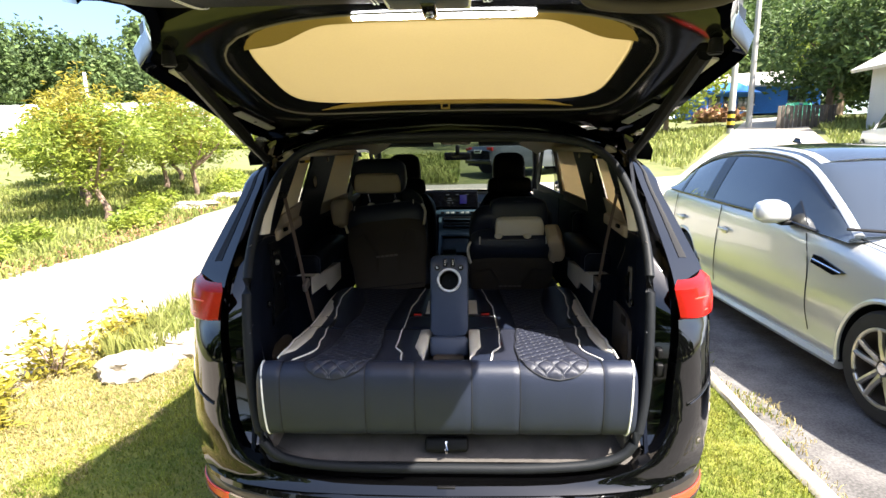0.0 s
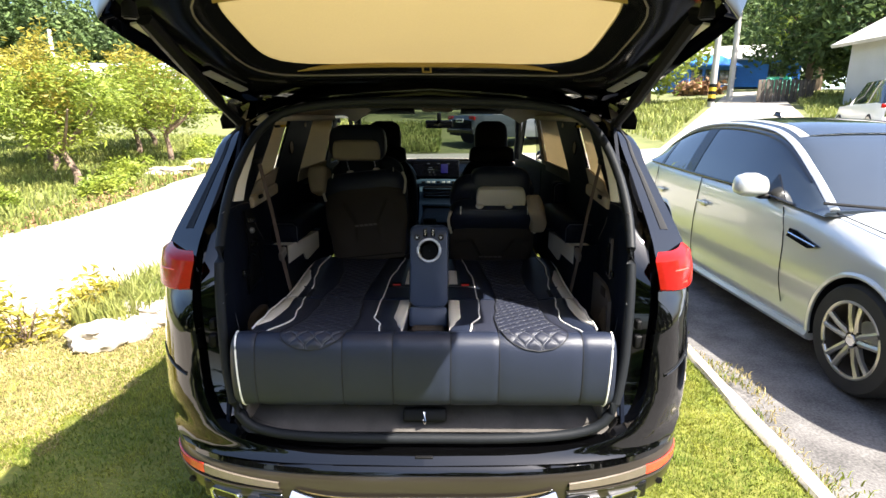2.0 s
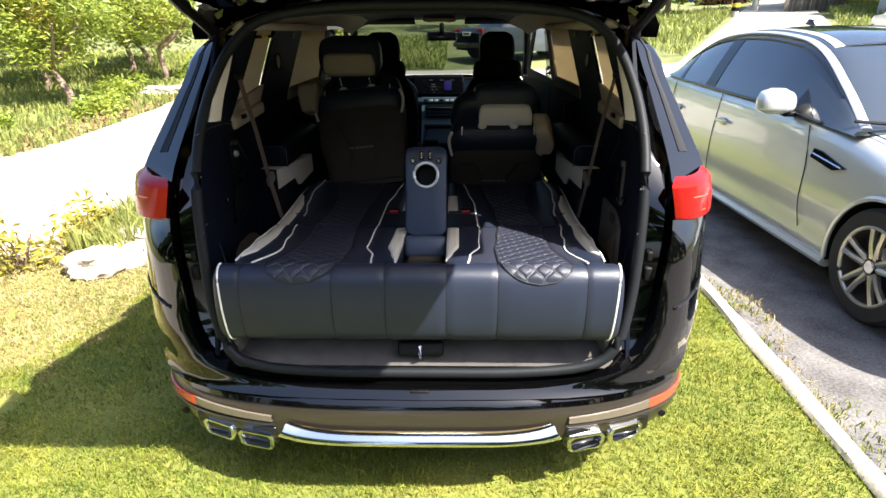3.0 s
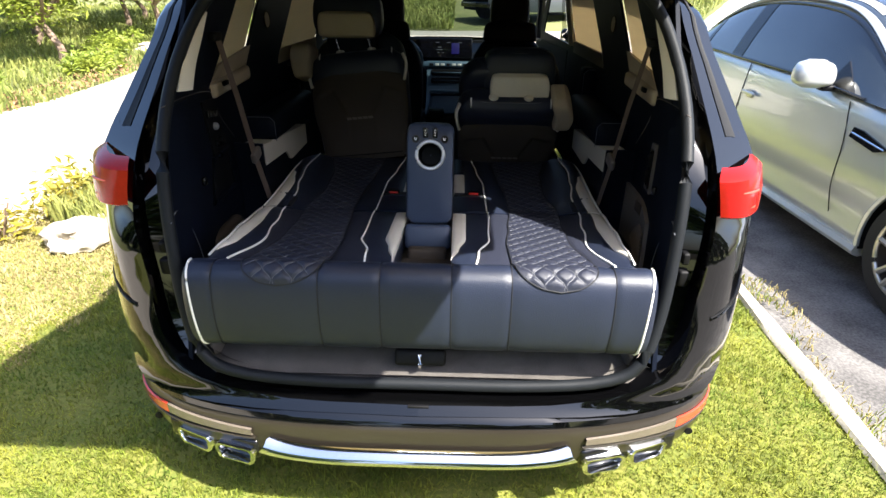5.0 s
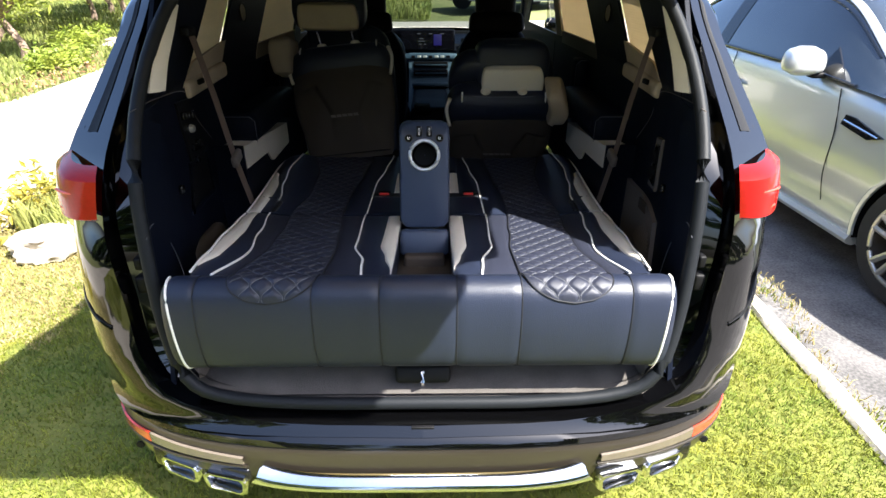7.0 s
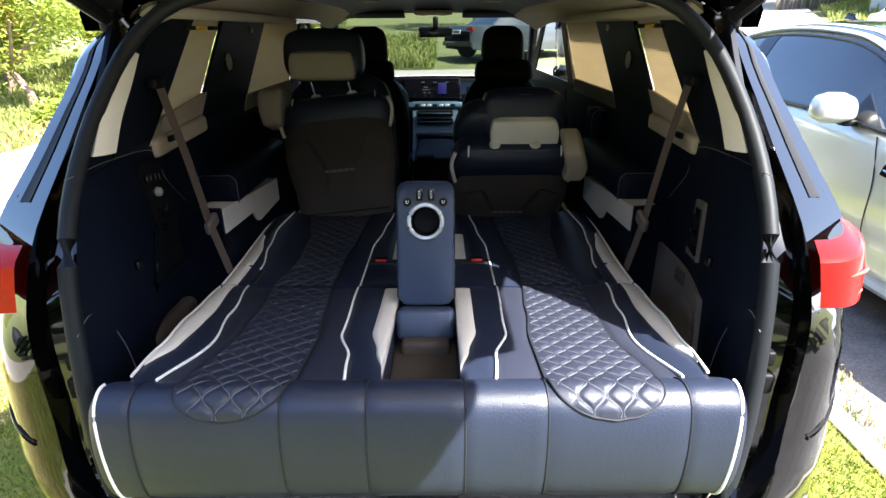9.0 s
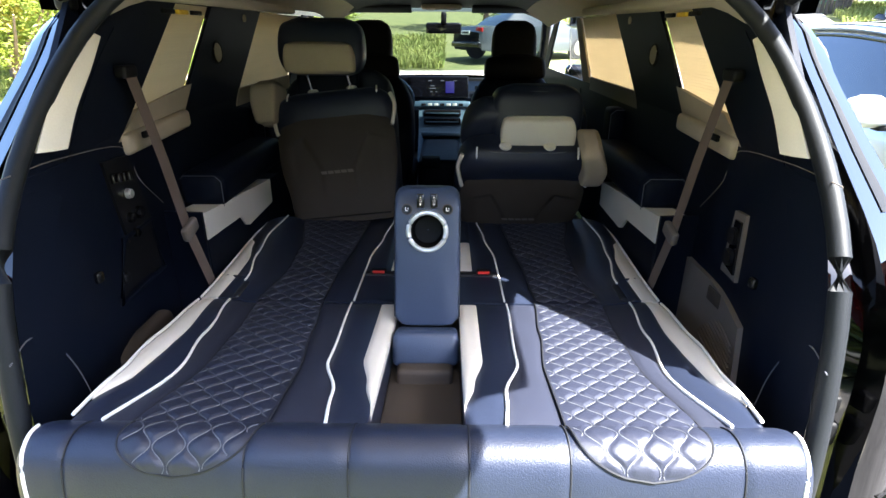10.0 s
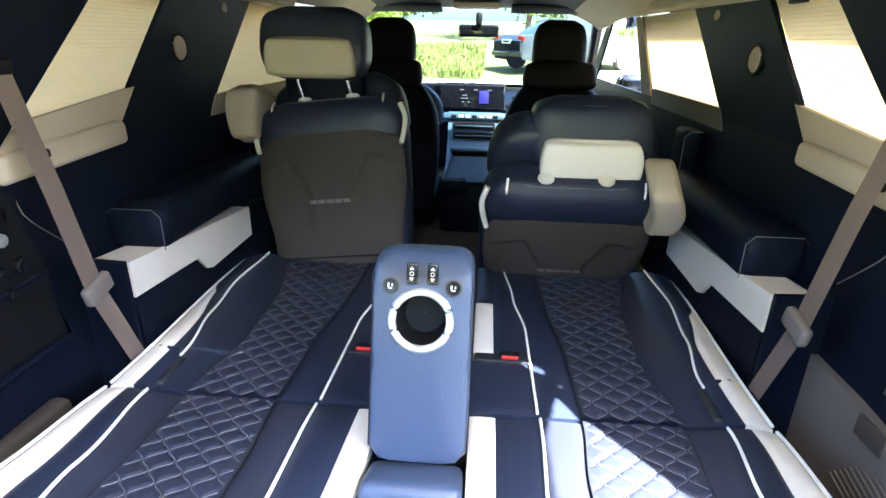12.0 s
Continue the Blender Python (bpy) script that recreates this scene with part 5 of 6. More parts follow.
for s in (1, -1):
    part("lamp_lens", rbox((.06, .05, .01), (s * .07, 3.02, 1.585), .004), M["white"], van)
    part("sun_visor", rbox((.44, .14, .02), (s * .42, 3.12, 1.59), .008, (-12, 0, 0)), M["black"], van)
    part("front_door_lining", qpatch([(2.4, .5), (3.95, .5), (3.95, 1.12), (2.4, 1.16)], s, .004, 10, 6), M["panel"], van)
    part("pillar_a", tube([(s * .72, 3.2, 1.60), (s * .80, 3.75, 1.33), (s * .84, 4.2, 1.09)], .035), M["panel"], van)
    part("side_mirror", rbox((.2, .12, .15), (s * 1.08, 3.75, 1.14), .04), M["paint"], van, "black door mirror")
part("firewall", rbox((1.6, .03, .75), (0, 4.2, .70), .005), M["black"], van)


# ---- ground ----
def laid(name, corners, mat, lift, label, category, nu=20, nv=20, wob=0.0):
    a, b, c, d = [Vector((*p, 0)) for p in corners]

    def at(u, v):
        p = a.lerp(b, u).lerp(d.lerp(c, u), v)
        e = wob * noise.noise(p * 1.7) if u in (0, 1) or v in (0, 1) else 0
        return Vector((p.x + e, p.y + e, terrain(p.x, p.y) + lift + .006 * noise.noise(p * .8) * (lift < .02)))
    return solid(name, sheet(at, nu, nv), mat, label, category, kind="structure")


def ground_pt(u, v):
    x, y = math.copysign(abs(2 * u - 1) ** 2.2 * 400, u - .5), -40 + 600 * v ** 2.4
    return Vector((x, y, (terrain(x, min(y, 55)) if y < 55 else terrain(x, 55) + .02 * (y - 55)) - .09))


def kerb_x(y):
    """The lawn side of the edging strip, which runs a little askew."""
    return 1.60 + .05 * (y - .2)


ground = solid("ground", sheet(ground_pt, 60, 90), M["soil"], "rough green ground with dry grass", "ground", kind="structure")
lawn = laid("lawn", [(-3.4, -8), (1.25, -8), (1.98, 7), (-2.5, 7)], M["lawn"], -.004, "sunlit green lawn with van shadow", "lawn", 40, 60, .05)
asphalt = laid("road_asphalt", [(1.24, -8), (14, -8), (14, 9.5), (2.10, 9.5)], M["asphalt"], -.036, "worn grey asphalt parking strip", "road", 30, 30)
road = laid("road_concrete", [(-5.95, -8), (-3.4, -8), (-2.45, 9.0), (-5.75, 9.0)], M["concrete"], .0, "sun-bleached pale concrete lane", "road", 20, 40, .12)
cross = laid("road_cross", [(-5.75, 9.0), (18, 9.5), (20, 15.5), (-5.2, 14.0)], M["concrete"], .001, "sun-bleached pale concrete lane", "road", 60, 20, .1)
uphill = laid("road_uphill", [(6.5, 14.6), (11.5, 14.6), (27, 44), (23.2, 44)], M["concrete"], .008, "pale lane leading uphill", "road", 12, 40, .1)
part("road_joint", tube([(x, mixv(5.6, 6.6, (x + 5.9) / 3.2), .004) for x in (-5.9 + .1 * k for k in range(33))], .012, seg=4, flat=.15), M["asphalt"], road)
solid("kerb", sheet(lambda u, v: Vector((kerb_x(mixv(-8, 7.2, v)) + .095 * u + .01 * noise.noise(Vector((v * 30, u, 2))), mixv(-8, 7.2, v), .022 + .012 * noise.noise(Vector((u * 3, v * 40, 0))) - .02 * abs(2 * u - 1) ** 6)), 8, 160, .06), M["kerb"], "pale concrete edging strip beside the lawn", "kerb", kind="structure")


def blades(name, n, area, h, mat, label, keep=None, w=.004, lean=.5, clump=0, parent=None):
    """Many grass blades as one sheet of geometry."""
    r = np.random.RandomState(n % 9973)
    x = r.uniform(area[0], area[1], n)
    y = r.uniform(area[2], area[3], n)
    if keep:
        ok = np.array([keep(a, b) for a, b in zip(x, y)])
        x, y = x[ok], y[ok]
        n = len(x)
    z = np.array([terrain(p, q) for p, q in zip(x, y)]) - .012
    a = r.uniform(0, 2 * np.pi, n)
    hh = h * r.uniform(.45, 1.15, n)
    if clump:
        hh *= .5 + .7 * np.array([max(0.0, .5 + noise.noise(Vector((p * clump, q * clump, 7)))) for p, q in zip(x, y)])
    ln = r.uniform(.1, lean, n) * hh
    b = r.uniform(0, 2 * np.pi, n)
    ww = w * r.uniform(.7, 1.4, n)
    dx, dy = np.cos(a) * ww, np.sin(a) * ww
    lx, ly = np.cos(b) * ln, np.sin(b) * ln
    V = np.empty((n, 5, 3))
    V[:, 0] = np.stack([x - dx, y - dy, z], 1)
    V[:, 1] = np.stack([x + dx, y + dy, z], 1)
    V[:, 2] = np.stack([x + dx * .8 + lx * .35, y + dy * .8 + ly * .35, z + hh * .6], 1)
    V[:, 3] = np.stack([x - dx * .8 + lx * .35, y - dy * .8 + ly * .35, z + hh * .6], 1)
    V[:, 4] = np.stack([x + lx, y + ly, z + hh * (1 - .3 * lean)], 1)
    i = np.arange(n)[:, None] * 5
    faces = np.concatenate([i + np.array([[0, 1, 2, 3]])], 0).tolist() + (i + np.array([[3, 2, 4]])).tolist()
    me = bpy.data.meshes.new(name)
    me.from_pydata(V.reshape(-1, 3).tolist(), [], faces)
    return tagged(link_mesh(name, me, mat), label, "grass", kind="stuff")


def wheelfree(x, y):
    return not (abs(x) < .80 and y > .5)


blades("grass", 230000, (-2.4, 1.76, -.75, 3.6), .055, M["grass"], "short sunlit lawn grass blades", lambda x, y: wheelfree(x, y) and x < kerb_x(y) and x > -1.95 + .3 * noise.noise(Vector((x * 3, y * 3, 5))), .0019, 1.2, 2.2)
blades("grass", 30000, (-3.0, 1.55, -4.5, -.75), .05, M["grass"], "short sunlit lawn grass blades", lambda x, y: x < kerb_x(y), .006, .9, 2.2)
blades("dry_grass", 46000, (-3.05, -1.75, -1.5, 3.2), .045, M["drygrass"], "dry straw-coloured grass along the lawn edge", lambda x, y: x < -1.78 - .15 * noise.noise(Vector((y * 1.5, 0, 0))) + .35 * noise.noise(Vector((x * 5, y * 5, 2))), .0035, 1.0)
blades("grass", 9000, (-2.45, 1.66, 3.6, 7), .05, M["grass"], "short sunlit lawn grass blades", None, .008, .9)
blades("grass", 2600, (1.55, 1.88, -.6, 4), .055, M["grass"], "grass tufts along the kerb", lambda x, y: not .01 < x - kerb_x(y) < .09 and noise.noise(Vector((y * 2.5, x * 4, 1))) > .02, .003, .9)
blades("dry_grass", 5000, (1.6, 2.0, -.8, 4), .04, M["drygrass"], "dry straw tufts beside the kerb", lambda x, y: x > kerb_x(y) + .085 and noise.noise(Vector((y * 3, x * 5, 6))) > (x - kerb_x(y) - .09) * 2.2 - .12, .0025, 1.2)
blades("tall_grass", 2600, (-2.75, -2.2, 1.9, 3.6), .30, M["weed"], "tall green grass at the lawn edge", lambda x, y: noise.noise(Vector((x * 2, y * 2, 3))) > -.25, .006, .5)
blades("weeds", 30000, (-15, -5.7, 2.5, 19), .24, M["weed"], "weeds and grass on the far roadside", None, .014, .7, .9)
blades("weeds", 16000, (-5.0, 4, 14.6, 24), .4, M["weed"], "tall weeds beyond the lane", lambda x, y: x < -.1, .02, .6, .8)
blades("weeds", 16000, (7, 30, 16, 36), .45, M["weed"], "tall weeds beside the uphill lane", lambda x, y: abs(x - (9 + (y - 14.6) * .55)) > 2.6, .03, .6, .5)


def leaves(points, size, seed, aspect=2.6, flat=.5):
    """Leaf-shaped faces at the points, turned at random."""
    r = np.random.RandomState(seed)
    P = np.asarray(points)
    n = len(P)
    d = r.normal(size=(n, 3)) * np.array([1, 1, flat])
    d /= np.linalg.norm(d, axis=1)[:, None]
    o = np.cross(d, r.normal(size=(n, 3)))
    o /= np.linalg.norm(o, axis=1)[:, None]
    s = size * r.uniform(.6, 1.3, n)[:, None]
    up = np.cross(d, o) * s * .18
    V = np.stack([P - d * s, P + o * s / aspect + up, P + d * s, P - o * s / aspect + up], 1).reshape(-1, 3)
    F = (np.arange(n)[:, None] * 4 + np.array([[0, 1, 2, 3]])).tolist()
    return V.tolist(), F


def leaf_mesh(name, pts, size, mat, seed, parent=None, aspect=2.6, flat=.5):
    me = bpy.data.meshes.new(name)
    V, F = leaves(pts, size, seed, aspect, flat)
    me.from_pydata(V, [], F)
    return link_mesh(name, me, mat, parent)


def clumped(r, centre, radii, clumps, per, spread):
    """Points in clumps inside an uneven ellipsoid."""
    C = r.normal(size=(clumps, 3))
    C /= np.linalg.norm(C, axis=1)[:, None]
    C *= (r.uniform(.25, 1, clumps) ** .5)[:, None] * np.array(radii)
    P = np.repeat(C, per, 0) + r.normal(size=(clumps * per, 3)) * spread
    return P + np.array(centre)


def peach_tree(x, y, h, seed, lean=0.0):
    r = np.random.RandomState(seed)
    z = terrain(x, y) - .05
    t = thing("peach_tree", (x, y, z), "peach tree with forked trunk and yellow green leaves", "tree", "orchard trees")
    fork = Vector((x - .1 + lean, y, z + .78 * h / 2.6))
    part("trunk", tube(spline([(x, y, z), (x + .03, y, z + .3), tuple(fork)], 8), [.085 - .004 * k for k in range(8)]), M["bark"], t)
    tips = []
    for k in range(6):
        a = k * 1.05 + r.uniform(-.3, .3)
        tip = fork + Vector((math.cos(a) * r.uniform(.6, 1.0), math.sin(a) * r.uniform(.6, 1.0), r.uniform(.7, 1.4))) * (h / 2.6)
        mid = fork.lerp(tip, .5) + Vector((0, 0, -.1))
        part("limb", tube(spline([tuple(fork), tuple(mid), tuple(tip)], 8), [.05 - .005 * i for i in range(8)], seg=6), M["bark"], t)
        tips.append(tip)
    cr = fork + Vector((0, 0, .95 * h / 2.6))
    pts = clumped(r, cr, (1.4 * h / 2.6, 1.3 * h / 2.6, .85 * h / 2.6), 120, 58, .13)
    up = clumped(r, cr + Vector((0, 0, .55)), (.9 * h / 2.6, .9 * h / 2.6, .85 * h / 2.6), 60, 26, .10)
    tagged(leaf_mesh("crown", pts, .065, M["leaf"], seed, t, 3.2), kind="stuff")
    tagged(leaf_mesh("young_foliage", up, .065, M["yellowleaf"], seed + 1, t, 3.2), kind="stuff")
    return t


for k, (x, y, h) in enumerate(((-7.5, 9.3, 2.55), (-7.1, 12.4, 2.65), (-10.4, 8.3, 2.6), (-9.4, 11.4, 2.4), (-8.9, 14.2, 2.4), (-10.3, 12.5, 2.4), (-9.4, 16, 2.0), (-6.4, 17, 2.0), (-12.8, 15, 2.1), (-3.9, 18.8, 2.0))):
    peach_tree(x, y, h, 20 + 3 * k, (-.12, .05, .1)[k % 3])


def shrub(name, x, y, w, h, n, mat, size, seed, label):
    r = np.random.RandomState(seed)
    z = terrain(x, y)
    t = thing(name, (x, y, z), label, "shrub")
    for k in range(6):
        a = k * 1.04
        part("stem", tube([(x, y, z - .02), (x + math.cos(a) * w * .5, y + math.sin(a) * w * .5, z + h * .7)], .006, seg=5), M["bark"], t)
    P = clumped(r, (x, y, z + h * .55), (w, w, h * .5), max(4, n // 30), 30, .06)
    P[:, 2] = np.maximum(P[:, 2], z + .02)
    leaf_mesh("foliage", P, size, mat, seed, t, 2.8)


for k, (x, y, w, h) in enumerate(((-2.85, 1.75, .2, .34), (-2.75, 1.0, .18, .2), (-3.0, 1.3, .2, .26), (-2.72, 2.25, .14, .3), (-2.75, .4, .2, .18))):
    shrub("garden_shrub", x, y, w, h, 420, M["yellowleaf"], .035, 70 + k, "low yellow green garden shrub at the lawn edge")
for k in range(9):
    shrub("roadside_bush", -6.5 - .5 * (k % 3), 4.2 + 1.45 * k, .5, .28, 900, M["leaf"], .06, 90 + k, "leafy green roadside bush")
r = np.random.RandomState(4)
dry = np.stack([r.uniform(-6.6, -5.8, 1500), r.uniform(4, 14, 1500), np.zeros(1500)], 1)
dry[:, 2] = [terrain(0, b) + .02 for b in dry[:, 1]]
tagged(leaf_mesh("fallen_leaves", dry, .05, M["dryleaf"], 5, None, 2.0, .2), "dry brown leaves along the lane edge", "leaves", kind="stuff")


def stone(x, y, sx, sy, sz, seed, group):
    bm = bmesh.new()
    bmesh.ops.create_icosphere(bm, subdivisions=4, radius=1)
    for v in bm.verts:
        d = 1 + .42 * noise.noise(v.co * 1.6 + Vector((seed, 0, 0))) + .22 * abs(noise.noise(v.co * 3.4 + Vector((0, seed, 0))))
        c = v.co * d
        v.co = Vector((c.x * sx, c.y * sy, max(-.3, c.z) * sz if c.z < 0 else min(c.z, .6 + .25 * noise.noise(v.co * 2.3 + Vector((seed, seed, 0)))) * sz))
    bm.transform(pose(x, y, terrain(x, y) + sz * .35, 0, 0, seed * 37))
    solid("stone", bm, M["stone"], "pale weathered field stone edging the lawn", "stone", group)


for k, (x, y, sx, sy, sz) in enumerate(((-2.3, 1.78, .24, .17, .13), (-2.2, 2.25, .20, .26, .12), (-2.36, 2.75, .18, .18, .11), (-2.42, 3.4, .2, .25, .12), (-2.5, 4.2, .2, .25, .12), (-6.35, 10.9, .5, .4, .14), (-6.1, 12.2, .45, .4, .13), (-6.2, 13.2, .4, .3, .12))):
    stone(x, y, sx, sy, sz, k + 1, "lawn edge stones" if k < 5 else "lane stones")


# ---- silver saloon beside the kerb ----
def wheel(parent, x, y, r, s):
    m = pose(x, y, r, 0, 0, 0)
    prof = [(-.11, r * .66), (-.11, r * .93), (-.085, r * .99), (0, r), (.085, r * .99), (.11, r * .93), (.11, r * .66)]
    tyre = loft([[Vector((x + d, y + q * math.cos(a), r + q * math.sin(a))) for a in (k * math.pi / 24 for k in range(48))] for d, q in prof], closed=True)
    w = part("wheel", tyre, M["tyre"], parent, "black tyre with ten-spoke alloy rim")
    f = x + s * .085
    part("rim", loft([[Vector((f + s * d, y + q * math.cos(a), r + q * math.sin(a))) for a in (k * math.pi / 24 for k in range(48))] for d, q in ((.02, r * .70), (.018, r * .655), (-.02, r * .63), (-.09, r * .60), (-.10, .02))], closed=True), M["shell"], w)
    part("rim_lip", tube([Vector((f + s * .018, y + r * .675 * math.cos(a), r + r * .675 * math.sin(a))) for a in (k * math.pi / 24 for k in range(48))], .012, closed=True), M["alloy"], w)
    for k in range(5):
        for da in (-.14, .14):
            a = k * 2 * math.pi / 5 + .3
            c0 = Vector((f - s * .005, y + .05 * math.cos(a + da * 2.2), r + .05 * math.sin(a + da * 2.2)))
            c1 = Vector((f + s * .012, y + r * .66 * math.cos(a + da * 1.35), r + r * .66 * math.sin(a + da * 1.35)))
            part("spoke", tube([c0, c0.lerp(c1, .5) + Vector((s * .008, 0, 0)), c1], [.021, .017, .019], seg=6), M["alloy"], w)
        a = k * 2 * math.pi / 5 + .93
        part("wheel_nut", cyl(.011, .011, .02, pose(f, y + .062 * math.cos(a), r + .062 * math.sin(a), 0, 90, 0), 6), M["shell"], w)
    part("hub_cap", cyl(.036, .03, .02, pose(f + s * .008, y, r, 0, 90, 0), 20, bevel=.004), M["chrome"], w)
    part("brake_disc", cyl(.14, .14, .02, pose(x - s * .02, y, r, 0, 90, 0), 30), M["steel"], w)


car = thing("silver_saloon", (3.33, 2.6, 0), "silver four-door saloon parked nose towards the lawn", "car")
CX, CY = 3.33, .2
STN = [(0, .60, .56, .60, .62), (.12, .77, .60, .68, .70), (.45, .875, .70, .80, .83), (.95, .912, .83, .90, .935), (1.4, .92, .905, .965, 1.0), (1.9, .92, .935, .975, 1.0), (3.0, .92, .965, .985, 1.0),
       (3.9, .915, .99, 1.0, 1.02), (4.4, .89, .975, 1.02, 1.06), (4.75, .82, .92, .98, 1.0), (4.86, .74, .80, .84, .86)]


def station(i):
    """Interpolated body section at fraction i."""
    pts = spline([(a, b, 0) for a, b, c, d, e in STN], 97)
    ptz = spline([(c, d, e) for a, b, c, d, e in STN], 97)
    return pts[i].x, pts[i].y, ptz[i].x, ptz[i].y, ptz[i].z


WH = (.945, 3.74)
bm = bmesh.new()
rows = []
for i in range(97):
    s_, w, zb, zh, zc = station(i)
    prof = spline([(-(w - .07), 0, .18), (-(w - .015), 0, .26), (-(w - .03), 0, .40), (-w, 0, .58), (-(w - .012), 0, .76), (-(w - .045), 0, zb), (-(w - .15), 0, zh), (-(w * .5), 0, mixv(zh, zc, .8)), (0, 0, zc)], 25)
    full = prof + [Vector((-p.x, 0, p.z)) for p in prof[::-1][1:]]
    rows.append([Vector((CX + p.x, CY + s_, p.z)) for p in full])
loft(rows, bm)
for v in bm.verts:
    for wc in WH:
        d = Vector((0, v.co.y - CY - wc, v.co.z - .33))
        if abs(v.co.x - CX) > .55 and .31 < d.length < .40 and v.co.z < .75:
            k = .365 / d.length
            v.co.y, v.co.z = CY + wc + d.y * k, .33 + d.z * k
kill = [f for f in bm.faces if abs(f.calc_center_median().x - CX) > .55 and any((Vector((0, f.calc_center_median().y - CY - wc, f.calc_center_median().z - .33))).length < .362 for wc in WH)]
bmesh.ops.delete(bm, geom=kill, context="FACES")
shellp = part("body", bm, M["silver"], car, "silver metallic bodywork")
CAB = [(1.32, .985, .80, .90, .955), (1.75, 1.20, .70, .885, .955), (2.2, 1.405, .63, .875, .965), (2.65, 1.48, .61, .875, .975), (3.2, 1.495, .61, .875, .985), (3.7, 1.44, .62, .87, .995), (4.1, 1.29, .66, .86, 1.01), (4.4, 1.10, .72, .84, 1.03)]


def cab_ring(row, grow=0.0):
    s_, zc, wt, wb, zb = row
    zt = max(zb + .005, zc - .045)
    h = [(-wb - grow, 0, zb), (-mixv(wb, wt, .5) - .02 - grow, 0, mixv(zb, zt, .52)), (-wt - grow, 0, zt), (-wt * .55, 0, zc - .008 + grow), (0, 0, zc + grow)]
    pr = spline(h, 17)
    full = pr + [Vector((-p.x, 0, p.z)) for p in pr[::-1][1:]]
    return [Vector((CX + p.x, CY + s_, p.z)) for p in full]


cabr = spline([Vector((a, b, c)) for a, b, c, d, e in CAB], 41)
cabs = spline([Vector((a, d, e)) for a, b, c, d, e in CAB], 41)
CABS = [(p.x, p.y, p.z, q.y, q.z) for p, q in zip(cabr, cabs)]
part("cabin_glass", loft([cab_ring(c) for c in CABS]), M["cabin"], car, "dark tinted windows")
part("roof", loft([cab_ring(c, .006)[9:24] for c in CABS[11:31]]), M["silver"], car, "silver roof")
part("roof_glass", loft([cab_ring(c, .011)[10:23] for c in CABS[11:22]]), M["cabin"], car, "dark glass roof panel")
for s in (1, -1):
    def rail(j, i0, i1, g=.006):
        return [Vector((CX + s * abs(cab_ring(c, g)[j].x - CX), cab_ring(c, g)[j].y, cab_ring(c, g)[j].z)) for c in CABS[i0:i1]]
    part("roof_pillar", tube(rail(8, 1, 40), .03, flat=.5), M["silver"], car, "silver windscreen pillar and roof side")
    part("window_trim", tube(rail(7, 5, 36), .006), M["gloss"], car)
    part("belt_trim", tube([Vector((CX + s * (.885 - .02 * (k / 20) ** 3), CY + mixv(1.65, 4.25, k / 20), mixv(.955, 1.01, k / 20) + .008)) for k in range(21)], .011), M["gloss"], car)
    # door pillar
    part("door_pillar", loft([[Vector((CX + s * abs(cab_ring(q, .004)[j].x - CX), cab_ring(q, .004)[j].y, cab_ring(q, .004)[j].z)) for j in range(0, 8)] for q in CABS[23:26]]), M["gloss"], car)
    part("quarter_pillar", loft([[Vector((CX + s * abs(cab_ring(q, .004)[j].x - CX), cab_ring(q, .004)[j].y, cab_ring(q, .004)[j].z)) for j in range(0, 8)] for q in CABS[32:34]]), M["gloss"], car)
    # door shut lines, handles, sill, vent, mirror
    for y, ztop, lean in ((1.86, .93, -.05), (3.2, .97, .03), (4.22, .99, -.16)):
        part("shut_line", tube(spline([(CX + s * .884, y + .10 * (y < 2), ztop), (CX + s * .917, y, .72), (CX + s * .919, y + lean * .3, .5), (CX + s * .893, y + lean, .30)], 14), .0035, seg=5), M["black"], shellp)
    part("sill_line", tube([(CX + s * .897, y, .295) for y in (1.82, 2.5, 3.2, 4.0)], .004, seg=5), M["black"], shellp)
    for y in (3.06, 4.02):
        hd = part("door_handle", rbox((.022, .19, .024), (CX + s * .928, y, .79), .009), M["silver"], car, "silver door handle")
        part("handle_cup", rbox((.006, .09, .05), (CX + s * .916, y, .785), .003), M["alloy"], hd)
    part("side_skirt", tube([(CX + s * .875, CY + q, .205) for q in (1.3, 2.0, 2.8, 3.35)], .045, flat=.8), M["silver"], car)
    vent = part("wing_vent", prism([(CX + s * .905, 1.50, .775), (CX + s * .912, 1.60, .745), (CX + s * .917, 1.82, .775), (CX + s * .905, 1.815, .825), (CX + s * .90, 1.74, .822)], (s * .012, 0, 0)), M["gloss"], car, "black wing vent")
    part("vent_fin", tube([(CX + s * .922, 1.53, .772), (CX + s * .928, 1.80, .80)], .006, seg=6), M["chrome"], vent)
    mirror = part("door_mirror", pad_loft(pose(CX + s * 1.005, 2.18, .975), [(-.005, 0, .075, 0, .04), (.02, 0, .115, 0, .075), (.08, 0, .12, .005, .08), (.125, 0, .10, .01, .07), (.145, 0, .06, .01, .04)], 2.8, 24), M["silver"], car, "silver door mirror")
    part("mirror_foot", rbox((.10, .07, .035), (CX + s * .91, 2.17, .965), .012), M["black"], mirror)
    part("mirror_triangle", prism([(CX + s * .872, 1.93, .955), (CX + s * .872, 2.23, .965), (CX + s * .79, 2.2, 1.12)], (s * .012, 0, 0)), M["gloss"], car)
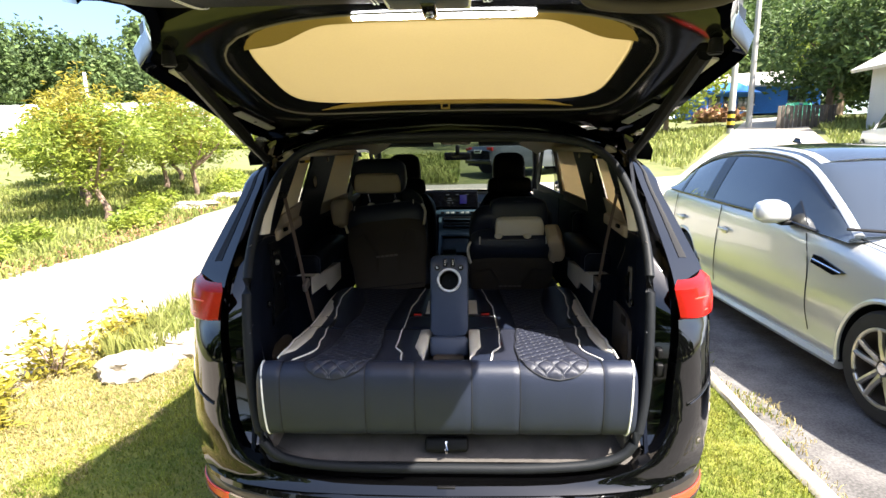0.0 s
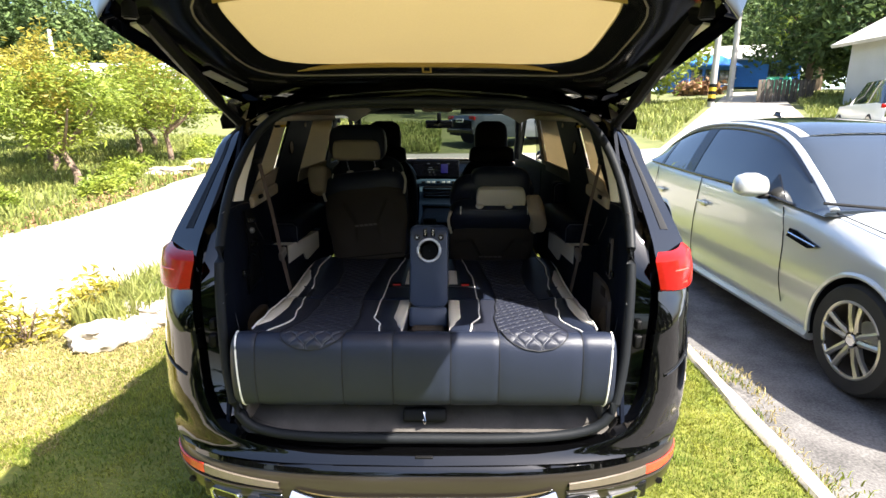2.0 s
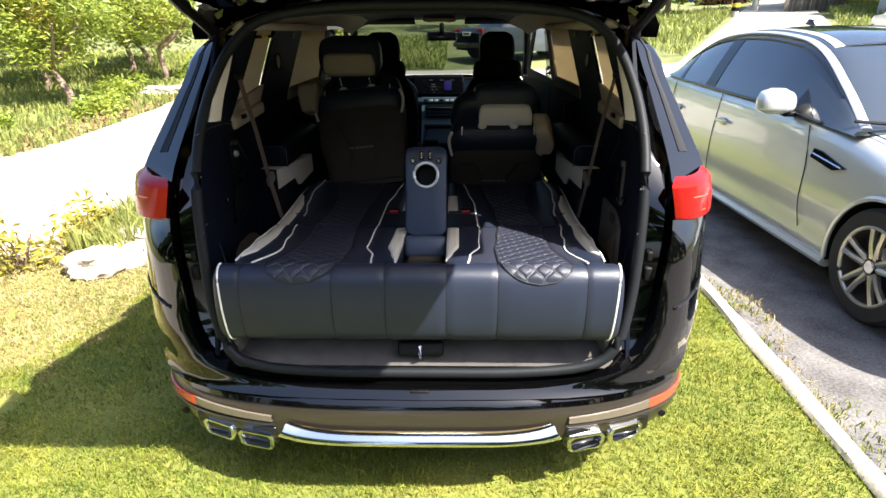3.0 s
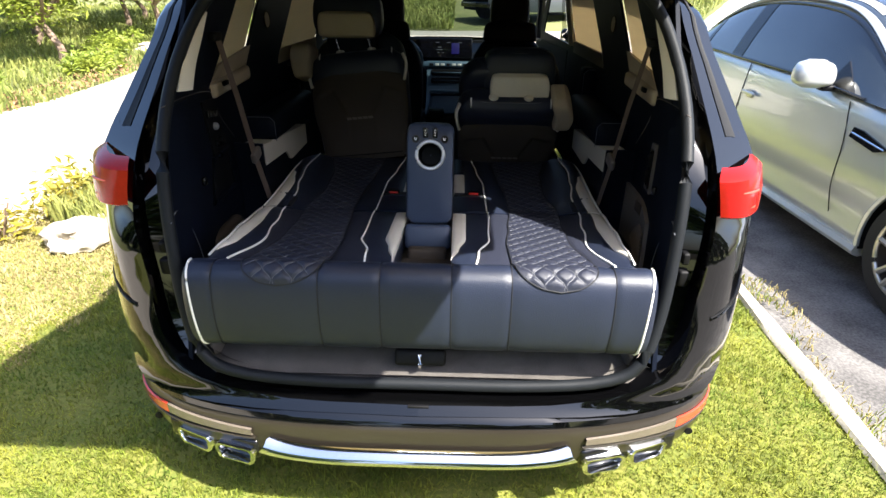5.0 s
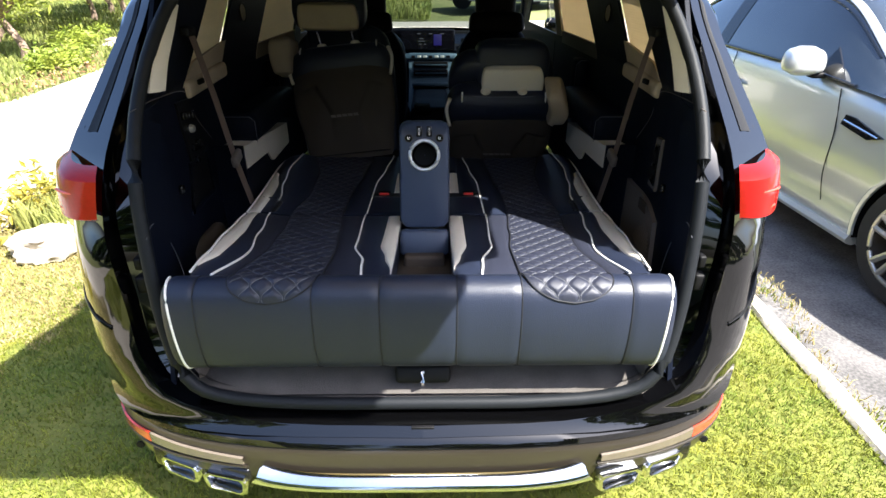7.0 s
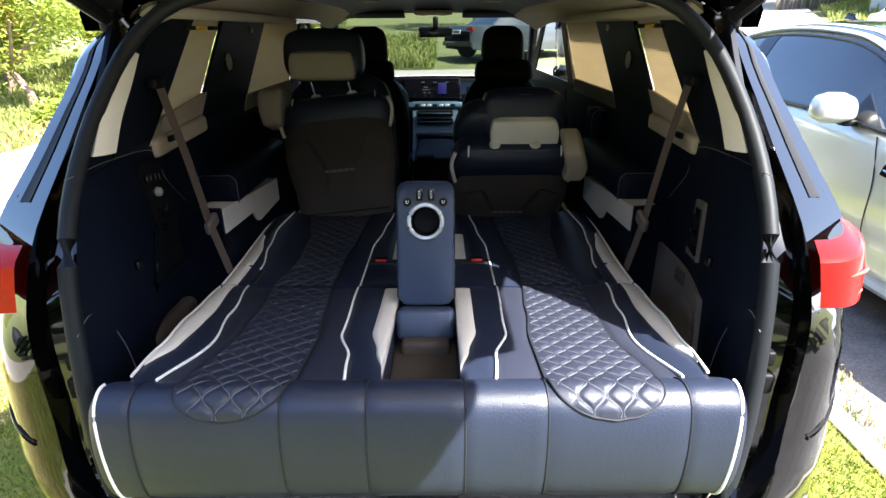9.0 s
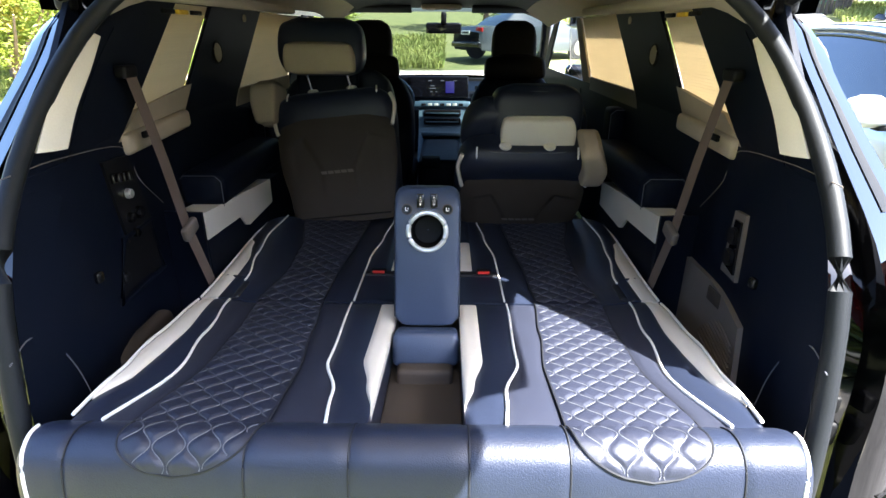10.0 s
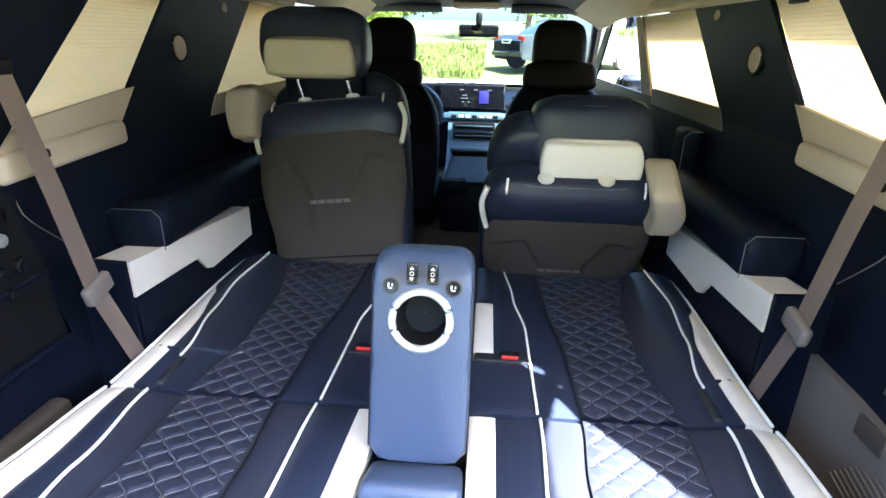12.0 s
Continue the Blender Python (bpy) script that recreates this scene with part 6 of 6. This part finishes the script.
    for wc in WH:
        part("arch_lip", tube([Vector((CX + s * (.905 if math.sin(a) < .9 else .908), CY + wc + .368 * math.cos(a), .33 + .368 * math.sin(a))) for a in (math.pi * (k / 24) * 1.16 - .25 for k in range(25))], .016, seg=6), M["silver"], car)
        part("arch_liner", loft([[Vector((CX + s * d, CY + wc + .362 * math.cos(a), .33 + .362 * math.sin(a))) for a in (math.pi * (k / 20) * 1.2 - .3 for k in range(21))] for d in (.90, .55)]), M["black"], car)
        wheel(car, CX + s * .80, CY + wc, .325, s)
    part("head_lamp", prism([(CX + s * .62, CY + .13, .66), (CX + s * .86, CY + .45, .74), (CX + s * .84, CY + .5, .80), (CX + s * .66, CY + .2, .73)], (0, -.03, 0)), M["chrome"], car)
    part("wiper", tube([(CX - .1 + s * .25, CY + 1.30, .995), (CX - .55 + s * .3, CY + 1.42, 1.02)], .010), M["black"], car)
    part("bonnet_line", tube([Vector((CX + s * w, CY + q, z)) for q, w, z in ((.35, .66, .795), (.9, .76, .91), (1.36, .80, .972))], .004, seg=5), M["black"], shellp)
part("underside", rbox((1.6, 4.4, .14), (CX, CY + 2.4, .24), .03), M["black"], car)
part("grille", rbox((.9, .04, .12), (CX, CY + .03, .52), .02), M["gloss"], car)
car.location.z = -.033
part("aerial_fin", rbox((.03, .16, .05), (CX, CY + 3.45, 1.50), .012, (8, 0, 0), 3, None, (.3, .5)), M["gloss"], car)
# high waist and roof towards the rear
for ob in bpy.data.objects:
    if ob.type == "MESH" and (ob.parent is car or (ob.parent and ob.parent.parent is car)):
        for v in ob.data.vertices:
            v.co.z += .07 * min(1, max(0, (v.co.z - .5) / .45)) * min(1, max(0.2, (v.co.y - 1.0) / 1.6))
car.location += Vector((-.02, .03, 0))


# ---- other cars, buildings, woods ----
def ray_spot_early(px, depth):
    return .06 + px * depth, -1.75 + depth


def simple_car(name, at, turn, mat, label, tall, length, width, plate=True):
    m = pose(*at, 0, 0, turn)
    c = thing(name, at, label, "car")
    W, H = width / 2, tall
    sec = []
    for y, w, z0, zb in ((0, .86, .45, .78), (.08, .95, .30, .92), (.5, 1, .25, .96), (length * .5, 1, .25, .95), (length * .85, .98, .25, .9), (length, .84, .4, .62)):
        prof = [(-W * w * .96, z0), (-W * w, .55), (-W * w * .97, zb), (-W * .7 * w, zb + .02), (0, zb + .03)]
        sec.append([m @ Vector((x, y, z)) for x, z in prof + [(-x, z) for x, z in prof[::-1][1:]]])
    part("body", loft(sec), mat, c)
    back = .12 if tall > 1.6 else .75
    cab = []
    for y, zt, wt in ((back, .96, .82), (back + (.25 if tall > 1.6 else .6), H - .06, .68), (back + 1.0, H, .68), (length * .52, H - .02, .68), (length * .72, .98, .80)):
        prof = [(-W * .93, .93), (-W * mixv(.93, wt, .55), mixv(.93, zt, .55)), (-W * wt, max(.94, zt - .04)), (0, zt)]
        cab.append([m @ Vector((x, y, z)) for x, z in prof + [(-x, z) for x, z in prof[::-1][1:]]])
    part("window_band", loft(cab), M["cabin"], c)
    part("roof", loft([[p + Vector((0, 0, .012)) for p in r[2:5]] for r in cab[1:4]]), mat, c)
    for s in (1, -1):
        part("tail_lamp", rbox((.36, .06, .12), tuple(m @ Vector((s * W * .78, .05, .86))), .02, (0, 0, turn)), M["red"], c, "red tail lamp")
        for y in (.85, length - .95):
            w = part("wheel", cyl(.33, .33, .22, m @ pose(s * (W - .11), y, .33, 0, 90, 0), 28, bevel=.03), M["tyre"], c)
            part("rim", cyl(.22, .2, .02, m @ pose(s * (W + .004), y, .33, 0, 90, 0), 20, bevel=.004), M["alloy"], w)
    if plate:
        pl = part("number_plate", rbox((.50, .015, .12), tuple(m @ Vector((0, -.01, .78))), .004, (0, 0, turn)), M["whitepaint"], c)
        part("plate_bars", rbox((.34, .006, .05), tuple(m @ Vector((0, -.02, .78))), .002, (0, 0, turn)), M["black"], pl)
    part("bumper", rbox((width * .92, .10, .16), tuple(m @ Vector((0, 0, .45))), .04, (0, 0, turn)), mat if tall > 1.6 else M["gloss"], c)
    return c


SX, SY = ray_spot_early(.85, 16.6)
simple_car("white_suv", (SX, SY, terrain(SX, SY)), -20, M["whitepaint"], "white sport utility car parked on the lane", 1.72, 4.7, 1.9)
simple_car("grey_hatchback", (.55, 16.6, terrain(0, 16.6)), -62, M["bluecar"], "grey blue car parked beyond the lane", 1.46, 4.6, 1.82)


def utility_pole(x, y, h, stripes):
    z = terrain(x, y) - .1
    p = thing("utility_pole", (x, y, z), "tall concrete utility pole beside the lane", "pole", "utility poles")
    part("mast", tube([(x, y, z + h * k / 6) for k in range(7)], [.19 - .01 * k for k in range(7)], seg=14), M["pole"], p)
    if stripes:
        for k in range(5):
            part("warning_band", cyl(.205, .205, .2, pose(x, y, z + .4 + .2 * k), 16), M["yellow" if k % 2 else "black"], p)
    part("crossarm", rbox((2.0, .1, .1), (x, y - .15, z + h - .5), .01), M["pole"], p)
    part("transformer", cyl(.28, .28, .9, pose(x + .4, y - .25, z + h - 1.5), 18, bevel=.03), M["greywall"], p)


def ray_spot(px, depth):
    """Spot on the ground plan at a bearing (tangent px of the lens axis) and depth from the first eye."""
    b = math.tan(math.atan(px) - .04)
    return .05 + b * depth, -1.76 + depth


for px, dep, h, st in ((.527, 33, 9.5, True), (.560, 36, 11.5, False)):
    x, y = ray_spot(px, dep)
    utility_pole(x, y, h, st)
for px, dep, h in ((-.80, 34, 4.6), (-.635, 35, 4.9)):
    x, y = ray_spot(px, dep)
    pl = thing("fence_post", (x, y, terrain(x, y)), "white concrete post beside the greenhouse", "post", "greenhouse posts")
    part("shaft", tube([(x, y, terrain(x, y)), (x, y, terrain(x, y) + h)], .1, seg=8), M["film"], pl)
# greenhouse tunnels
gh = thing("greenhouse", (-24, 36, terrain(0, 36)), "long white plastic film greenhouse", "greenhouse")
gz = terrain(0, 36)
part("film_roof", loft([[Vector((x, 36 + 3.2 * math.cos(a), gz + .6 + 2.4 * math.sin(a))) for a in (math.pi * k / 14 for k in range(15))] for x in (-62, -50, -40, -30, -20, -12, -6)]), M["film"], gh, "white film cover")
for k in range(18):
    part("hoop", tube([Vector((-60 + 3 * k, 36 + 3.22 * math.cos(a), gz + .6 + 2.42 * math.sin(a))) for a in (math.pi * q / 10 for q in range(11))], .04, seg=5), M["steel"], gh)


def house(name, x, y, w, d, h, turn, wall, roofm, label, ridge=1.4):
    z = terrain(x, y) - .2
    m = pose(x, y, z, 0, 0, turn)
    t = thing(name, (x, y, z), label, "building")
    part("wall", prism([m @ Vector(p) for p in ((-w / 2, -d / 2, 0), (w / 2, -d / 2, 0), (w / 2, d / 2, 0), (-w / 2, d / 2, 0))], (0, 0, h)), wall, t)
    rf = [[m @ Vector((xx, -d / 2 - .7, h - .1)), m @ Vector((xx, 0, h + ridge)), m @ Vector((xx, d / 2 + .7, h - .1))] for xx in (-w / 2 - .6, w / 2 + .6)]
    bm = loft(rf)
    bmesh.ops.solidify(bm, geom=bm.faces[:], thickness=.16)
    part("roof", bm, roofm, t)
    for s in (-1, 1):
        part("gable", prism([m @ Vector((s * w / 2, -d / 2, h)), m @ Vector((s * w / 2, d / 2, h)), m @ Vector((s * w / 2, 0, h + ridge * .9))], (s * .02, 0, 0)), wall, t)
    for k in range(3):
        wn_ = part("window", rbox((1.3, .1, 1.2), tuple(m @ Vector((-w / 3 + k * w / 3, -d / 2 - .01, h * .55))), .02, (0, 0, turn)), M["cabin"], t)
        part("frame", rbox((1.45, .08, .1), tuple(m @ Vector((-w / 3 + k * w / 3, -d / 2 - .03, h * .55 - .65))), .02, (0, 0, turn)), M["whitepaint"], wn_)
    return t, m


x, y = ray_spot(.545, 58)
shed, m = house("blue_shed", x, y, 12, 7, 2.7, -20, M["bluewall"], M["roofing"], "low blue shed with pale roof", 1.5)
x, y = ray_spot(.49, 54)
house("blue_hut", x, y, 5, 4, 2.4, 20, M["bluewall"], M["bluewall"], "small blue sheet metal hut", 1.1)
x, y = ray_spot(1.09, 25)
hs, m = house("farm_house", x, y, 8, 9, 3.3, 90, M["greywall"], M["roofing"], "pale rendered house with deep eaves", 2.7)
for k in range(3):
    part("veranda_post", tube([m @ Vector((-4.5, -3.6 + 1.6 * k, 0)), m @ Vector((-4.5, -3.6 + 1.6 * k, 3.4))], .09, seg=8), M["pole"], hs)
x, y = ray_spot(.665, 33)
fence = thing("board_fence", (x, y, terrain(x, y)), "weathered dark board fence", "fence")
for k in range(14):
    part("board", rbox((.2, .04, 1.25 + .05 * (k % 3)), (x - 1.6 + .24 * k, y + .02 * (k % 2), terrain(x, y) + .6), .01), M["darkwood"], fence)
x, y = ray_spot(.61, 42)
r = np.random.RandomState(8)
pile = clumped(r, (x - 2.6, y + 4, terrain(x, y) + .5), (1.9, 1, .6), 30, 24, .2)
tagged(leaf_mesh("scrap_heap", pile, .28, M["dryleaf"], 9, None, 1.6, 1.0), "heap of scrap and brushwood by the shed", "heap", kind="stuff")
net = clumped(r, (x + 1.6, y, terrain(x, y) + .4), (1.6, .8, .5), 24, 20, .18)
tagged(leaf_mesh("netting_pile", net, .25, M["green"], 10, None, 1.5, 1.0), "crumpled turquoise netting beside the lane", "netting", kind="stuff")


def big_tree(x, y, h, w, mat, seed, label, n=130, per=46, size=.22):
    r = np.random.RandomState(seed)
    z = terrain(x, y) - .2
    t = thing("tree", (x, y, z), label, "tree")
    part("trunk", tube(spline([(x, y, z), (x + .1, y, z + h * .3), (x - .1, y, z + h * .75)], 8), [.26 * h / 8 * (1 - .1 * k) for k in range(8)]), M["bark"], t)
    for k in range(6):
        a = k * 1.1
        part("limb", tube([(x, y, z + h * (.25 + .07 * k)), (x + math.cos(a) * w * .6, y + math.sin(a) * w * .6, z + h * (.45 + .07 * k))], [.09, .03], seg=6), M["bark"], t)
    leaf_mesh("crown", clumped(r, (x, y, z + h * .6), (w, w, h * .42), n, per, .38), size, mat, seed, t, 2.2, .7)


for px, dep, h, w, mat in ((.70, 36, 8.5, 4.2, "pine"), (.80, 33, 8.0, 3.6, "pine"), (.60, 62, 11, 4.5, "pine"), (.72, 47, 11.5, 5, "leaf"), (.86, 50, 13, 5.5, "leaf"), (1.02, 45, 13, 5.5, "leaf"), (.955, 36, 9, 3.6, "pine"), (.52, 70, 11, 5, "leaf")):
    x, y = ray_spot(px, dep)
    big_tree(x, y, h, w, M[mat], int(px * 1000), "large leafy tree behind the lane" if mat == "leaf" else "dark green conifer-like tree by the lane")
for x, y in ((8, 30), (2, 31), (-6, 30), (13, 34)):
    big_tree(x, y, 6, 3.2, M["leaf"], int(x + 50), "leafy tree beyond the lane", 60, 40, .2)


def woods(name, trees, label, mat, seed, size, per):
    r = np.random.RandomState(seed)
    P = []
    for x, y, z, w, h in trees:
        P.append(clumped(r, (x, y, z + h * .5), (w, w, h * .5), 34, per, w * .16))
    return tagged(leaf_mesh(name, np.concatenate(P), size, M[mat], seed, None, 1.7, .8), label, "woods", kind="stuff")


r = np.random.RandomState(12)
trees = []
for k in range(60):
    px = r.uniform(-1.15, -.05)
    dep = r.uniform(58, 80)
    x, y = ray_spot(px, dep)
    trees.append((x, y, 3.2 + (dep - 58) * .12, r.uniform(2.6, 4.4), r.uniform(8, 13)))
woods("woods", trees, "dense green woods behind the greenhouses", "wood_far", 13, .3, 80)
trees = []
for k in range(60):
    px = r.uniform(.35, 1.3)
    dep = r.uniform(62, 95)
    x, y = ray_spot(px, dep)
    trees.append((x, y, 4 + (dep - 62) * .42, r.uniform(3.2, 5.5), r.uniform(9, 14)))
woods("woods", trees, "dense green wooded hillside", "wood_far", 14, .36, 70)


def hill(x0, x1, y, h, peak, label):
    def at(u, v):
        x = mixv(x0, x1, u)
        e = math.exp(-((u - peak) / .28) ** 2)
        return Vector((x, y + 60 * v, 5 + v * (h * e + 8 + 6 * noise.noise(Vector((x * .02, v * 2, 3))))))
    return solid("hill", sheet(at, 60, 14), M["hill"], label, "hill", kind="structure")


# far hills; their haze comes from the pale material, not from the air
hill(-640, -200, 260, 58, .5, "forested hill with painted haze on the horizon")
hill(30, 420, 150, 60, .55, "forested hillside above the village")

# added trees behind the camera, never in view; a dark backdrop for reflections
trees = [(-26 + 4.4 * k + r.uniform(-1, 1), -13 + r.uniform(-2, 2), -.3, r.uniform(2.2, 3.2), r.uniform(6, 9)) for k in range(13)]
woods("woods", trees, "added row of green trees behind the camera, out of view", "wood_far", 15, .5, 30)
